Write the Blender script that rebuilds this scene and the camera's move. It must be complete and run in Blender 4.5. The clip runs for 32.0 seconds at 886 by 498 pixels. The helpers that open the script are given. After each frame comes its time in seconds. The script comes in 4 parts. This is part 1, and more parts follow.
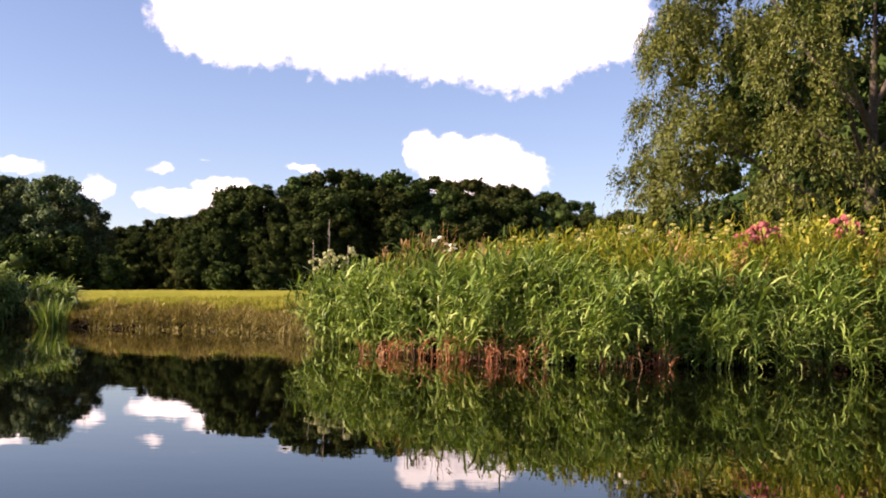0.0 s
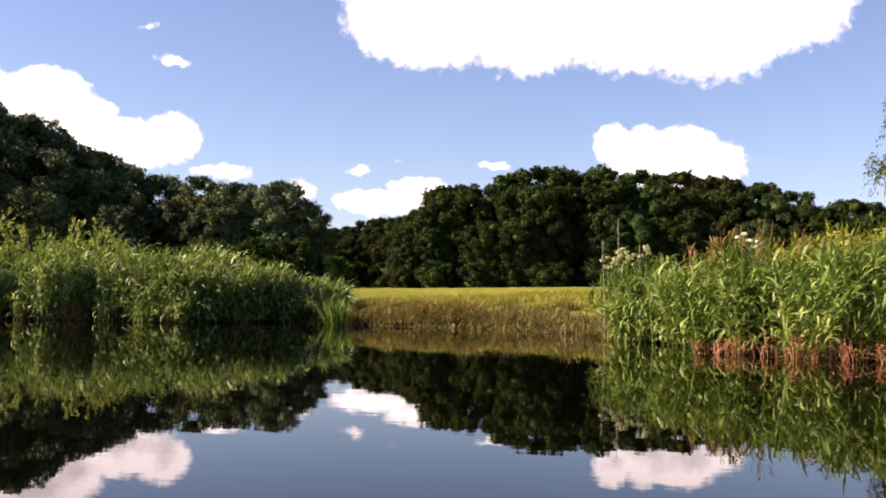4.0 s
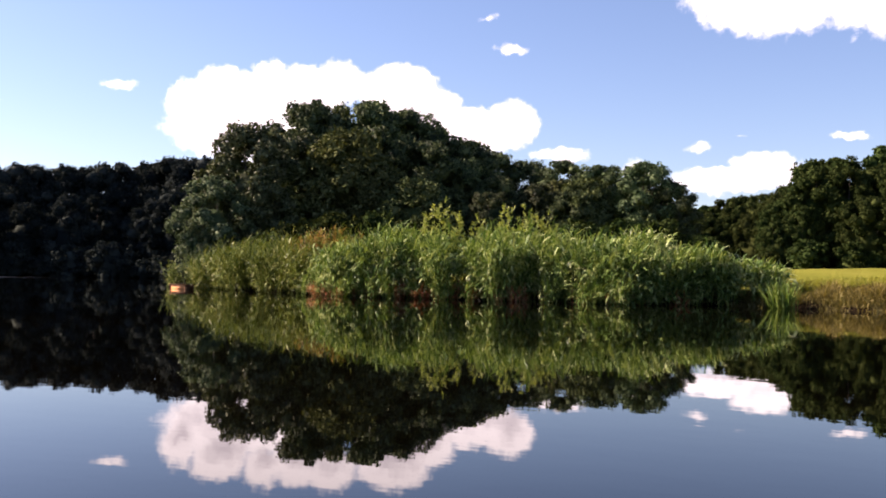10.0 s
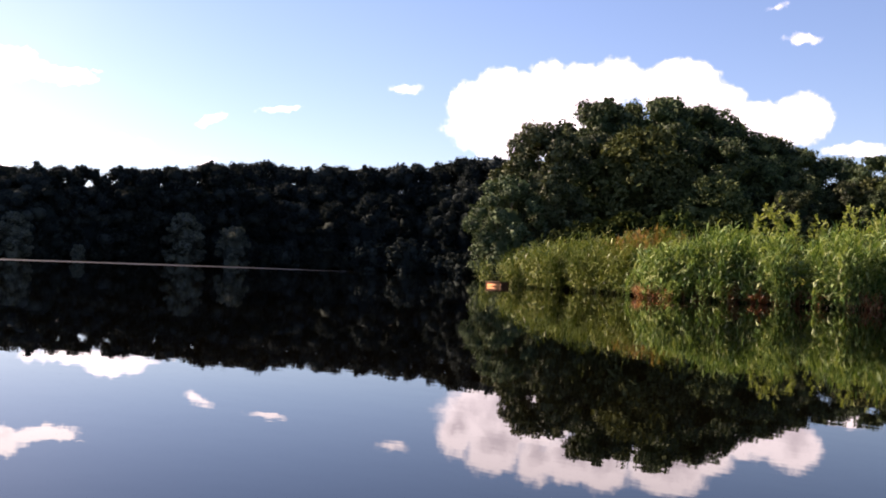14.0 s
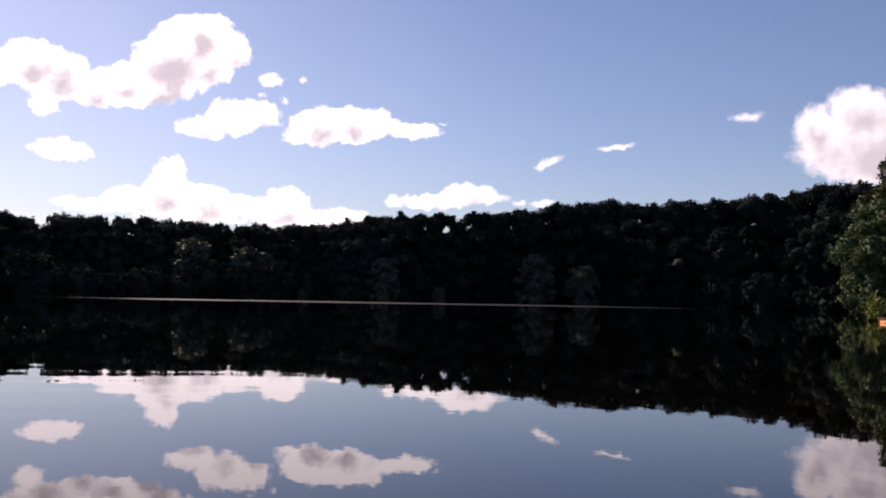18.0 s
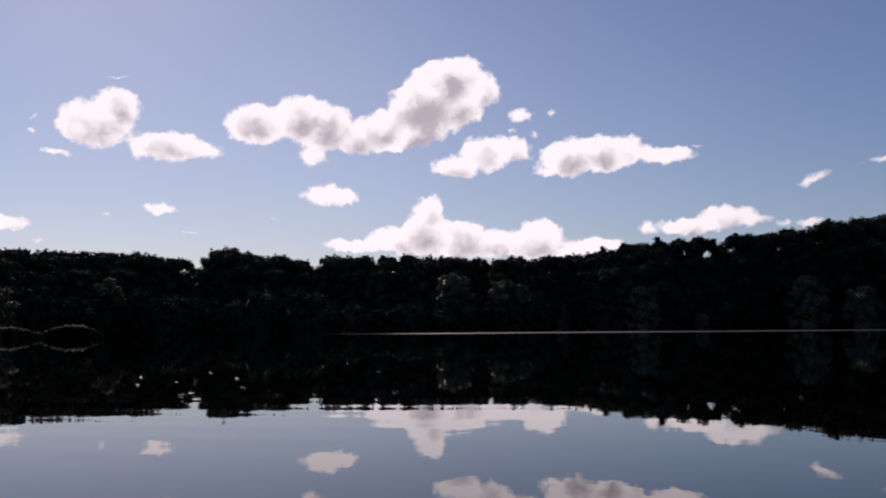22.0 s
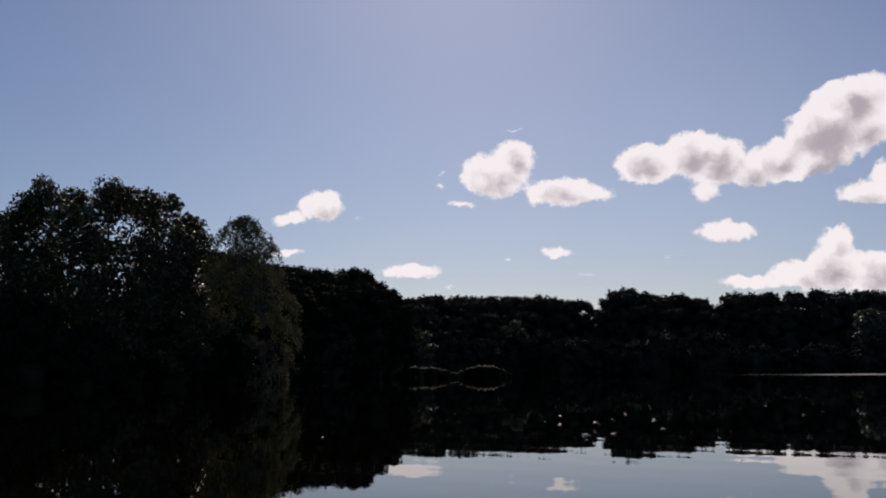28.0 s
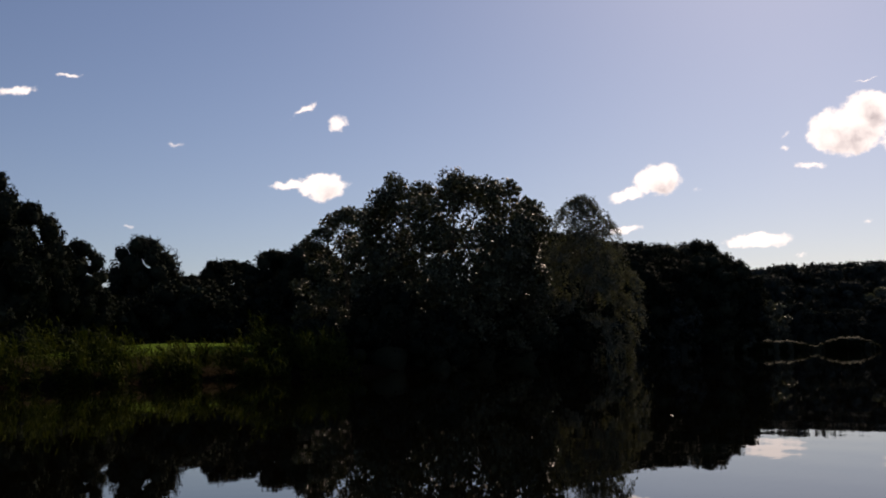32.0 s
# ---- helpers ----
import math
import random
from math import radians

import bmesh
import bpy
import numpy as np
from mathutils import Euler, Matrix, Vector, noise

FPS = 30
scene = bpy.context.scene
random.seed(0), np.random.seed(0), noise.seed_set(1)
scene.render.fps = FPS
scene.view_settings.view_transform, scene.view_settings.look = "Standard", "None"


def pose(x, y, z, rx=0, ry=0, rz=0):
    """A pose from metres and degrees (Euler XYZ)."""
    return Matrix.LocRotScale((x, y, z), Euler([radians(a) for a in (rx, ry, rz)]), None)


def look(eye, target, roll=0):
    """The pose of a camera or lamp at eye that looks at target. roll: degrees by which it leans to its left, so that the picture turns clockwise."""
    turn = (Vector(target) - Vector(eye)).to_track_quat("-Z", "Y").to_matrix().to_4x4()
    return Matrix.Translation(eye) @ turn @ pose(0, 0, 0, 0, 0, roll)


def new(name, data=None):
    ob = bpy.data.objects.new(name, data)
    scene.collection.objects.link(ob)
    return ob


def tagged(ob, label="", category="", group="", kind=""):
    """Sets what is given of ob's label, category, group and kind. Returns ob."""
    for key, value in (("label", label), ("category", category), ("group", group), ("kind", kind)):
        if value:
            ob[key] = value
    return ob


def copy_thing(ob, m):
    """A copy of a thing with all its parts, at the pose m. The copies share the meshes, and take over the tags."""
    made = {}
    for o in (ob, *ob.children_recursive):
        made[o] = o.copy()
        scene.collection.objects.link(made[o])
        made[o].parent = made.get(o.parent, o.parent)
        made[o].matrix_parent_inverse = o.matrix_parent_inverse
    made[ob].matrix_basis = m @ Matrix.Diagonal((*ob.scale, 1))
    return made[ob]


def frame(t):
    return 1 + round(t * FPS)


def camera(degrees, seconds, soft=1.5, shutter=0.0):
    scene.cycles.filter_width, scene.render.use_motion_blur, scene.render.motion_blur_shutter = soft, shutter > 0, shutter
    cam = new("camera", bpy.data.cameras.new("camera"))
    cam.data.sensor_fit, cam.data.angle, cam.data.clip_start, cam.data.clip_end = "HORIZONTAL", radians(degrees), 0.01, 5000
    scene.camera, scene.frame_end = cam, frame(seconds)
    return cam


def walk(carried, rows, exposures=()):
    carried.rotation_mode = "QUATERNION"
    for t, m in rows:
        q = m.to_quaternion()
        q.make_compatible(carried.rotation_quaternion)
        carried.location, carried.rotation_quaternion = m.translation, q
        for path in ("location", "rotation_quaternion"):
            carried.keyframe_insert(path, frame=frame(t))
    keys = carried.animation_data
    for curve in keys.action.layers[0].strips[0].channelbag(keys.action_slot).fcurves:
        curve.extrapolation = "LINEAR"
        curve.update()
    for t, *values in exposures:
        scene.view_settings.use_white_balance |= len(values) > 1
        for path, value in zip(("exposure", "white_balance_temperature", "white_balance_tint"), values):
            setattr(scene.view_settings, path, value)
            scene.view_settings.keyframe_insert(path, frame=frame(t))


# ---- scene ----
cam = camera(49.34, 32.0, soft=1.9)
walk(cam, [
    (0.0, pose(-0.000, -0.000, 0.900, 93.57, -1.23, -0.00)),
    (0.5, pose(-0.356, -0.060, 0.900, 93.16, -1.16, 1.57)),
    (1.0, pose(-0.702, -0.124, 0.900, 93.19, -0.78, 3.28)),
    (1.5, pose(-1.038, -0.192, 0.899, 93.54, -0.78, 5.02)),
    (2.0, pose(-1.366, -0.268, 0.899, 93.63, -0.85, 6.53)),
    (2.5, pose(-1.692, -0.348, 0.899, 93.37, -0.68, 7.65)),
    (4.5, pose(-2.914, -0.765, 0.898, 92.98, -1.13, 13.03)),
    (5.0, pose(-3.206, -0.869, 0.901, 92.73, -1.14, 14.93)),
    (5.5, pose(-3.497, -0.974, 0.903, 92.64, -0.72, 16.68)),
    (6.0, pose(-3.784, -1.086, 0.903, 92.63, -0.50, 17.79)),
    (6.5, pose(-4.068, -1.203, 0.902, 92.74, -0.48, 19.01)),
    (7.0, pose(-4.353, -1.326, 0.903, 92.58, -0.50, 20.41)),
    (7.5, pose(-4.632, -1.453, 0.903, 92.53, -1.19, 22.06)),
    (8.0, pose(-4.903, -1.585, 0.903, 92.58, -1.42, 23.76)),
    (8.5, pose(-5.166, -1.721, 0.902, 92.53, -1.32, 25.51)),
    (9.0, pose(-5.426, -1.856, 0.902, 92.30, -1.23, 27.30)),
    (9.5, pose(-5.683, -1.992, 0.902, 92.11, -1.42, 29.29)),
    (10.0, pose(-5.936, -2.127, 0.900, 91.68, -0.96, 31.29)),
    (10.5, pose(-6.186, -2.260, 0.899, 91.28, -1.31, 33.41)),
    (11.0, pose(-6.437, -2.392, 0.898, 91.19, -1.22, 35.63)),
    (11.5, pose(-6.689, -2.522, 0.897, 91.36, -1.58, 37.57)),
    (12.0, pose(-6.940, -2.648, 0.896, 91.46, -2.09, 39.14)),
    (12.5, pose(-7.189, -2.771, 0.896, 91.37, -2.12, 41.06)),
    (13.0, pose(-7.435, -2.893, 0.896, 91.34, -2.04, 43.62)),
    (13.5, pose(-7.676, -3.016, 0.896, 91.17, -1.95, 45.62)),
    (15.5, pose(-8.558, -3.532, 0.899, 91.60, -2.63, 54.00)),
    (16.0, pose(-8.757, -3.636, 0.899, 91.58, -1.97, 56.58)),
    (16.5, pose(-8.947, -3.733, 0.899, 91.39, -2.28, 59.22)),
    (17.0, pose(-9.123, -3.819, 0.899, 91.44, -1.16, 61.87)),
    (17.5, pose(-9.279, -3.889, 0.900, 92.18, -1.21, 64.82)),
    (18.0, pose(-9.412, -3.942, 0.900, 92.84, -1.15, 67.48)),
    (18.5, pose(-9.521, -3.978, 0.898, 93.25, -0.77, 69.96)),
    (19.0, pose(-9.607, -3.997, 0.896, 93.15, -0.37, 72.71)),
    (19.5, pose(-9.673, -4.000, 0.895, 93.34, -0.65, 75.06)),
    (20.0, pose(-9.720, -4.000, 0.897, 93.66, -0.60, 77.09)),
    (20.5, pose(-9.748, -4.001, 0.899, 93.75, 0.14, 78.95)),
    (21.0, pose(-9.762, -4.005, 0.900, 94.10, 0.55, 80.54)),
    (21.5, pose(-9.762, -4.009, 0.900, 94.37, 0.53, 81.52)),
    (22.0, pose(-9.753, -4.011, 0.900, 94.55, 0.40, 82.65)),
    (22.5, pose(-9.736, -4.014, 0.899, 95.05, 0.10, 84.08)),
    (23.0, pose(-9.712, -4.016, 0.898, 95.45, -0.27, 85.66)),
    (23.5, pose(-9.684, -4.015, 0.896, 95.78, -0.41, 87.28)),
    (24.0, pose(-9.654, -4.012, 0.895, 96.11, -0.74, 88.83)),
    (24.5, pose(-9.626, -4.006, 0.894, 96.26, -1.34, 90.34)),
    (25.0, pose(-9.601, -4.005, 0.895, 95.90, -1.07, 92.35)),
    (25.5, pose(-9.581, -4.011, 0.895, 95.49, -0.73, 94.71)),
    (27.5, pose(-9.677, -4.280, 0.905, 96.86, 0.58, 103.10)),
    (28.0, pose(-9.706, -4.287, 0.905, 97.08, 0.39, 105.87)),
    (28.5, pose(-9.735, -4.290, 0.906, 97.53, 0.69, 108.89)),
    (29.0, pose(-9.766, -4.292, 0.906, 97.73, 0.51, 111.24)),
    (29.5, pose(-9.796, -4.297, 0.907, 97.50, 0.92, 113.57)),
    (30.0, pose(-9.829, -4.306, 0.907, 96.87, 2.17, 115.84)),
    (30.5, pose(-9.865, -4.320, 0.904, 96.75, 2.32, 117.85)),
    (31.0, pose(-9.905, -4.339, 0.902, 96.57, 1.89, 119.74)),
    (31.5, pose(-9.949, -4.356, 0.902, 96.16, 1.07, 122.25)),
    (32.0, pose(-9.995, -4.374, 0.902, 96.14, 1.76, 126.11)),
], exposures=[(0.0, 1.66, 7640, 33), (6.0, 1.56, 7220, 31), (9.0, 1.62, 7140, 31), (13.0, 1.58, 7140, 32), (16.5, 1.16, 7000, 33), (19.0, 0.26, 6800, 30), (25.0, -0.12, 6680, 26), (28.0, -0.2, 6720, 22), (30.0, -0.14, 6950, 23), (32.0, 0.17, 7420, 25)])

# ---- sky, clouds and sun ----
SUN_AZ, SUN_EL = -105.0, 33.0          # degrees, from +y clockwise; above the horizon
SKY = 0.060

# heaps of cloud: azimuth, elevation, half width, half height and lean, all in degrees
clouds_west_a = [(-102.7, 11.39, 2.09, 1.33, 4), (-101.5, 12.48, 1.37, 0.99, 4), (-104.6, 9.62, 0.98, 0.22, 3), (-100.0, 10.32, 0.98, 0.75, 3), (-98.5, 10.35, 1.86, 0.95, 2), (-96.6, 10.22, 1.09, 0.47, 2), (-106.0, 11.52, 0.35, 0.13, 39), (-106.0, 10.73, 0.28, 0.13, 4), (-101.6, 13.98, 0.8, 0.05, 4)]
clouds_west_b = [(-93.6, 11.78, 2.02, 1.2, 2), (-91.1, 12.27, 1.94, 1.33, 1), (-89.7, 11.71, 1.93, 1.42, 1), (-90.4, 10.11, 0.87, 0.69, 1), (-87.7, 11.06, 1.75, 0.9, 0), (-83.6, 12.82, 2.54, 2.04, 35), (-82.0, 14.53, 1.89, 1.33, 19), (-80.3, 13.84, 1.29, 1.12, -1), (-83.2, 14.66, 1.33, 0.86, 0), (-81.7, 13.01, 1.88, 1.33, 19), (-84.1, 11.38, 2.63, 0.73, 20), (-86.3, 11.58, 1.87, 1.12, 22)]
clouds_west_c = [(-77.9, 12.42, 0.84, 0.47, -2), (-76.0, 12.47, 0.35, 0.26, -2), (-77.1, 11.41, 0.35, 0.22, -2), (-78.4, 11.52, 0.4, 0.22, -1), (-81.7, 9.44, 1.7, 0.69, -1), (-80.1, 10.19, 1.49, 1.08, -1), (-78.6, 10.38, 1.42, 0.82, -1), (-76.5, 9.06, 0.92, 0.43, -1), (-75.0, 9.87, 1.92, 1.18, -2), (-73.3, 10.03, 2.01, 1.08, -2), (-71.8, 10.18, 1.09, 0.9, -2), (-70.8, 10.02, 1.05, 0.52, -3), (-69.4, 9.81, 1.7, 0.52, 5), (-67.8, 10.19, 0.57, 0.15, 9), (-61.4, 8.07, 1.04, 0.34, 21)]
clouds_west_d = [(-99.0, 6.84, 1.08, 0.39, 2), (-102.0, 6.44, 0.26, 0.11, 2), (-97.4, 5.42, 0.37, 0.15, 1), (-92.6, 6.29, 0.22, 0.13, 1), (-89.2, 7.68, 1.78, 0.56, 0), (-107.7, 5.86, 1.84, 0.43, -6), (-105.7, 4.9, 0.39, 0.17, 2), (-85.4, 5.12, 1.73, 0.82, 0), (-88.0, 4.86, 2.05, 0.43, 0)]
clouds_west_e = [(-83.5, 6.84, 0.98, 0.86, 0), (-83.6, 5.44, 1.73, 1.29, 0), (-81.7, 5.07, 1.94, 1.25, 0), (-79.8, 4.77, 1.51, 0.9, -1), (-76.9, 5.07, 1.51, 1.2, -1), (-77.9, 4.82, 1.3, 0.97, -1), (-73.4, 4.55, 1.77, 0.6, -1), (-75.1, 4.4, 1.29, 0.65, -1), (-66.1, 6.07, 1.73, 0.75, -2), (-68.1, 5.62, 1.95, 0.52, -2), (-70.5, 5.68, 0.65, 0.43, -2), (-64.7, 5.98, 1.08, 0.39, -2), (-61.8, 5.6, 1.08, 0.3, -2), (-63.0, 5.65, 0.54, 0.24, -2), (-57.5, 8.92, 1.53, 0.23, 8), (-49.7, 10.46, 0.89, 0.37, 16)]
clouds_north_a = [(-12.6, 16.94, 5.19, 3.36, 5), (-6.6, 17.35, 5.28, 3.96, 3), (-0.5, 17.1, 5.62, 3.76, 1), (4.3, 16.52, 4.9, 3.86, 0), (8.6, 16.94, 3.51, 2.85, -2), (-3.4, 21.06, 15.11, 4.03, 2), (-1.4, 9.43, 1.29, 1.21, 1), (0.4, 8.63, 2.38, 1.68, 1), (2.7, 8.94, 2.04, 1.51, 1), (4.1, 8.09, 2.1, 1.41, 1), (2.1, 7.5, 3.72, 0.94, 1)]
clouds_north_b = [(-16.6, 7.69, 0.88, 0.44, 0), (-12.9, 6.54, 2.03, 0.91, 0), (-15.8, 5.86, 2.19, 0.77, 0), (-14.3, 5.87, 3.37, 0.74, 0), (-15.6, 5.03, 0.67, 0.37, 0), (-8.5, 8.06, 1.36, 0.27, -1), (-24.7, 7.34, 1.86, 0.4, 1), (-14.1, 8.37, 0.47, 0.13, 0), (-24.1, 7.24, 1.35, 0.54, 4), (-20.0, 6.28, 1.01, 0.74, 4)]
clouds_northwest = [(-46.4, 9.71, 1.23, 1.48, 5), (-44.1, 10.45, 1.84, 1.61, 4), (-41.7, 11.07, 1.16, 1.41, 4), (-39.3, 10.77, 2.46, 1.48, 3), (-37.6, 11.26, 1.57, 1.34, 3), (-34.1, 10.78, 2.46, 1.75, 2), (-32.1, 9.81, 1.84, 1.54, 2), (-29.6, 8.63, 2.72, 1.41, 1), (-27.3, 9.08, 1.77, 1.41, 1), (-43.1, 8.52, 4.58, 2.18, 4), (-24.2, 7.25, 1.62, 0.44, 1), (-28.9, 15.17, 0.77, 0.23, 11), (-27.4, 13.37, 1.17, 0.37, 1), (-50.2, 10.53, 1.02, 0.27, 6)]
clouds_southwest = [(-134.7, 10.08, 1.64, 0.3, 0), (-133.0, 10.0, 1.57, 0.81, -1), (-113.1, 9.56, 1.43, 0.94, -4), (-114.9, 8.85, 1.43, 0.44, 16), (-115.2, 6.89, 1.12, 0.3, -3), (-107.8, 5.73, 1.96, 0.44, -4), (-105.5, 4.85, 0.44, 0.2, -4), (-110.9, 8.91, 0.27, 0.23, -4), (-134.0, 14.38, 0.94, 0.3, 30), (-132.0, 13.63, 0.59, 0.47, 0), (-149.9, 14.99, 1.22, 0.27, 10), (-147.4, 15.94, 0.91, 0.13, 4), (-141.4, 12.35, 0.55, 0.17, 1), (-144.2, 7.53, 0.3, 0.1, 1)]
ALL_CLOUDS = clouds_west_a + clouds_west_b + clouds_west_c + clouds_west_d + clouds_west_e + clouds_north_a + clouds_north_b + clouds_northwest + clouds_southwest


class Nodes:
    """Short-hand for wiring a node tree."""

    def __init__(self, tree):
        self.tree = tree
        tree.nodes.clear()

    def add(self, kind):
        return self.tree.nodes.new(kind)

    def link(self, a, b):
        self.tree.links.new(a, b)

    def feed(self, socket, value):
        if hasattr(value, "is_linked"):
            self.tree.links.new(value, socket)
        else:
            socket.default_value = value

    def math(self, op, a, b=0.0, c=0.0, clamp=False):
        node = self.add("ShaderNodeMath")
        node.operation, node.use_clamp = op, clamp
        for s, v in zip(node.inputs, (a, b, c)):
            self.feed(s, v)
        return node.outputs[0]

    def vec(self, op, a, b=(0, 0, 0)):
        node = self.add("ShaderNodeVectorMath")
        node.operation = op
        self.feed(node.inputs[0], a)
        self.feed(node.inputs[1], b)
        return node.outputs["Value"] if op in ("LENGTH", "DOT_PRODUCT") else node.outputs[0]

    def mix(self, fac, a, b, blend="MIX"):
        node = self.add("ShaderNodeMix")
        node.data_type, node.blend_type = "RGBA", blend
        for s, v in zip((node.inputs[0], node.inputs[6], node.inputs[7]), (fac, a, b)):
            self.feed(s, v)
        return node.outputs[2]

    def noise(self, vector, scale, detail=3.0, rough=0.55, distortion=0.0):
        node = self.add("ShaderNodeTexNoise")
        if vector is not None:
            self.link(vector, node.inputs["Vector"])
        node.inputs["Scale"].default_value = scale
        node.inputs["Detail"].default_value = detail
        node.inputs["Roughness"].default_value = rough
        node.inputs["Distortion"].default_value = distortion
        return node.outputs["Fac"]

    def smooth(self, value, lo, hi, a=0.0, b=1.0):
        node = self.add("ShaderNodeMapRange")
        node.interpolation_type = "SMOOTHSTEP"
        for s, v in zip(node.inputs, (value, lo, hi, a, b)):
            self.feed(s, v)
        return node.outputs[0]

    def ramp(self, fac, stops):
        node = self.add("ShaderNodeValToRGB")
        e = node.color_ramp.elements
        while len(e) < len(stops):
            e.new(0.5)
        for el, (p, col) in zip(e, stops):
            el.position, el.color = p, (*col, 1)
        self.link(fac, node.inputs[0])
        return node.outputs[0]


def build_world():
    world = bpy.data.worlds.new("sky")
    scene.world = world
    world.use_nodes = True
    n = Nodes(world.node_tree)
    sky = n.add("ShaderNodeTexSky")
    sky.sky_type, sky.sun_disc = "NISHITA", False
    sky.sun_elevation, sky.sun_rotation = radians(SUN_EL), radians(SUN_AZ)
    sky.air_density, sky.dust_density, sky.ozone_density = 1.0, 0.4, 3.6
    direction = n.vec("NORMALIZE", n.add("ShaderNodeTexCoord").outputs["Generated"])
    sep = n.add("ShaderNodeSeparateXYZ")
    n.link(direction, sep.inputs[0])
    az = n.math("MULTIPLY", n.math("ARCTAN2", sep.outputs[0], sep.outputs[1]), 180 / math.pi)
    el = n.math("MULTIPLY", n.math("ARCSINE", sep.outputs[2]), 180 / math.pi)
    flat = n.add("ShaderNodeCombineXYZ")
    n.link(az, flat.inputs[0])
    n.link(el, flat.inputs[1])
    # billows push the outline of each cloud in and out
    def warp(vector, scale, amount, detail):
        node = n.add("ShaderNodeTexNoise")
        n.link(vector, node.inputs["Vector"])
        node.inputs["Scale"].default_value, node.inputs["Detail"].default_value = scale, detail
        shift = n.vec("SUBTRACT", node.outputs["Color"], (0.5, 0.5, 0.5))
        return n.vec("ADD", vector, n.vec("MULTIPLY", shift, (amount, amount, 0)))

    bent = warp(warp(flat.outputs[0], 0.6, 0.55, 2.0), 1.6, 0.62, 6.0)
    fine = n.noise(flat.outputs[0], 1.5, 7.0, 0.58)

    def cover(vector, least):
        """How deep inside a cloud a direction lies, in degrees from its edge."""
        field = -3.0
        for a, e, w, h, lean in ALL_CLOUDS:
            if h < least:
                continue
            off = n.vec("SUBTRACT", vector, (a, e, 0))
            if abs(lean) < 7:
                d = n.vec("LENGTH", n.vec("MULTIPLY", off, (1 / w, 1 / h, 0)))
            else:
                c, k = math.cos(radians(lean)), math.sin(radians(lean))
                u = n.vec("DOT_PRODUCT", off, (c / w, k / w, 0))
                v = n.vec("DOT_PRODUCT", off, (-k / h, c / h, 0))
                d = n.math("SQRT", n.math("MULTIPLY_ADD", u, u, n.math("MULTIPLY", v, v)))
            inside = n.math("MULTIPLY", n.math("SUBTRACT", 1.07 if h > 0.45 else 0.96, d), min(1.6, 0.35 * w + 0.5 * h))
            field = n.math("SMOOTH_MAX", inside, field, 0.34) if h > 0.38 else n.math("MAXIMUM", inside, field)
        return field

    edge = n.math("ADD", cover(bent, 0.0), n.math("MULTIPLY", n.math("SUBTRACT", fine, 0.5), 0.75))
    mask = n.smooth(n.math("DIVIDE", edge, n.smooth(az, -72.0, -52.0, 0.30, 0.55)), 0.0, 1.0)
    # a cloud is in its own shade where more of it lies above, toward the sun
    soft = n.noise(bent, 0.6, 6.0, 0.55)
    above = n.math("ADD", cover(n.vec("ADD", bent, (-0.25, 0.52, 0.0)), 0.45), n.math("MULTIPLY", n.math("SUBTRACT", soft, 0.5), 2.2))
    deep = n.smooth(above, 0.30, 1.45)
    # toward the sun the shaded sides show, away from it the lit ones
    behind = n.smooth(az, -68.0, -48.0, 0.78, 0.66)
    lit = n.mix(n.smooth(az, -72.0, -52.0), (16.6, 16.8, 16.5, 1), (12.8, 12.7, 12.7, 1))
    tone = n.mix(n.math("MULTIPLY", deep, behind), lit, (5.2, 4.9, 5.4, 1))
    # a thin veil hangs round the western clouds
    spread = n.vec("LENGTH", n.vec("MULTIPLY", n.vec("SUBTRACT", flat.outputs[0], (-91.0, 9.0, 0)), (1 / 34.0, 1 / 17.0, 0)))
    veil = n.math("MULTIPLY", n.smooth(spread, 1.0, 0.0), n.math("MULTIPLY_ADD", n.noise(flat.outputs[0], 0.12, 4.0), 0.10, 0.06))
    clear = n.mix(1.0, sky.outputs[0], (0.95, 1.0, 1.055, 1), "MULTIPLY")
    hazy = n.mix(veil, clear, (14.0, 14.6, 15.4, 1))
    colour = n.mix(n.math("MULTIPLY", mask, 0.97), hazy, tone)
    back = n.add("ShaderNodeBackground")
    n.link(colour, back.inputs["Color"])
    back.inputs["Strength"].default_value = SKY
    n.link(back.outputs[0], n.add("ShaderNodeOutputWorld").inputs[0])


build_world()
lamp = bpy.data.lights.new("sun", "SUN")
lamp.energy, lamp.angle, lamp.color = 5.0, radians(0.53), (1.0, 0.90, 0.74)
sun = new("sun", lamp)
to_sun = Vector((math.sin(radians(SUN_AZ)) * math.cos(radians(SUN_EL)), math.cos(radians(SUN_AZ)) * math.cos(radians(SUN_EL)), math.sin(radians(SUN_EL))))
sun.matrix_world = look(to_sun * 100, (0, 0, 0))


# ---- materials ----
def material(name):
    m = bpy.data.materials.new(name)
    m.use_nodes = True
    return m, Nodes(m.node_tree)


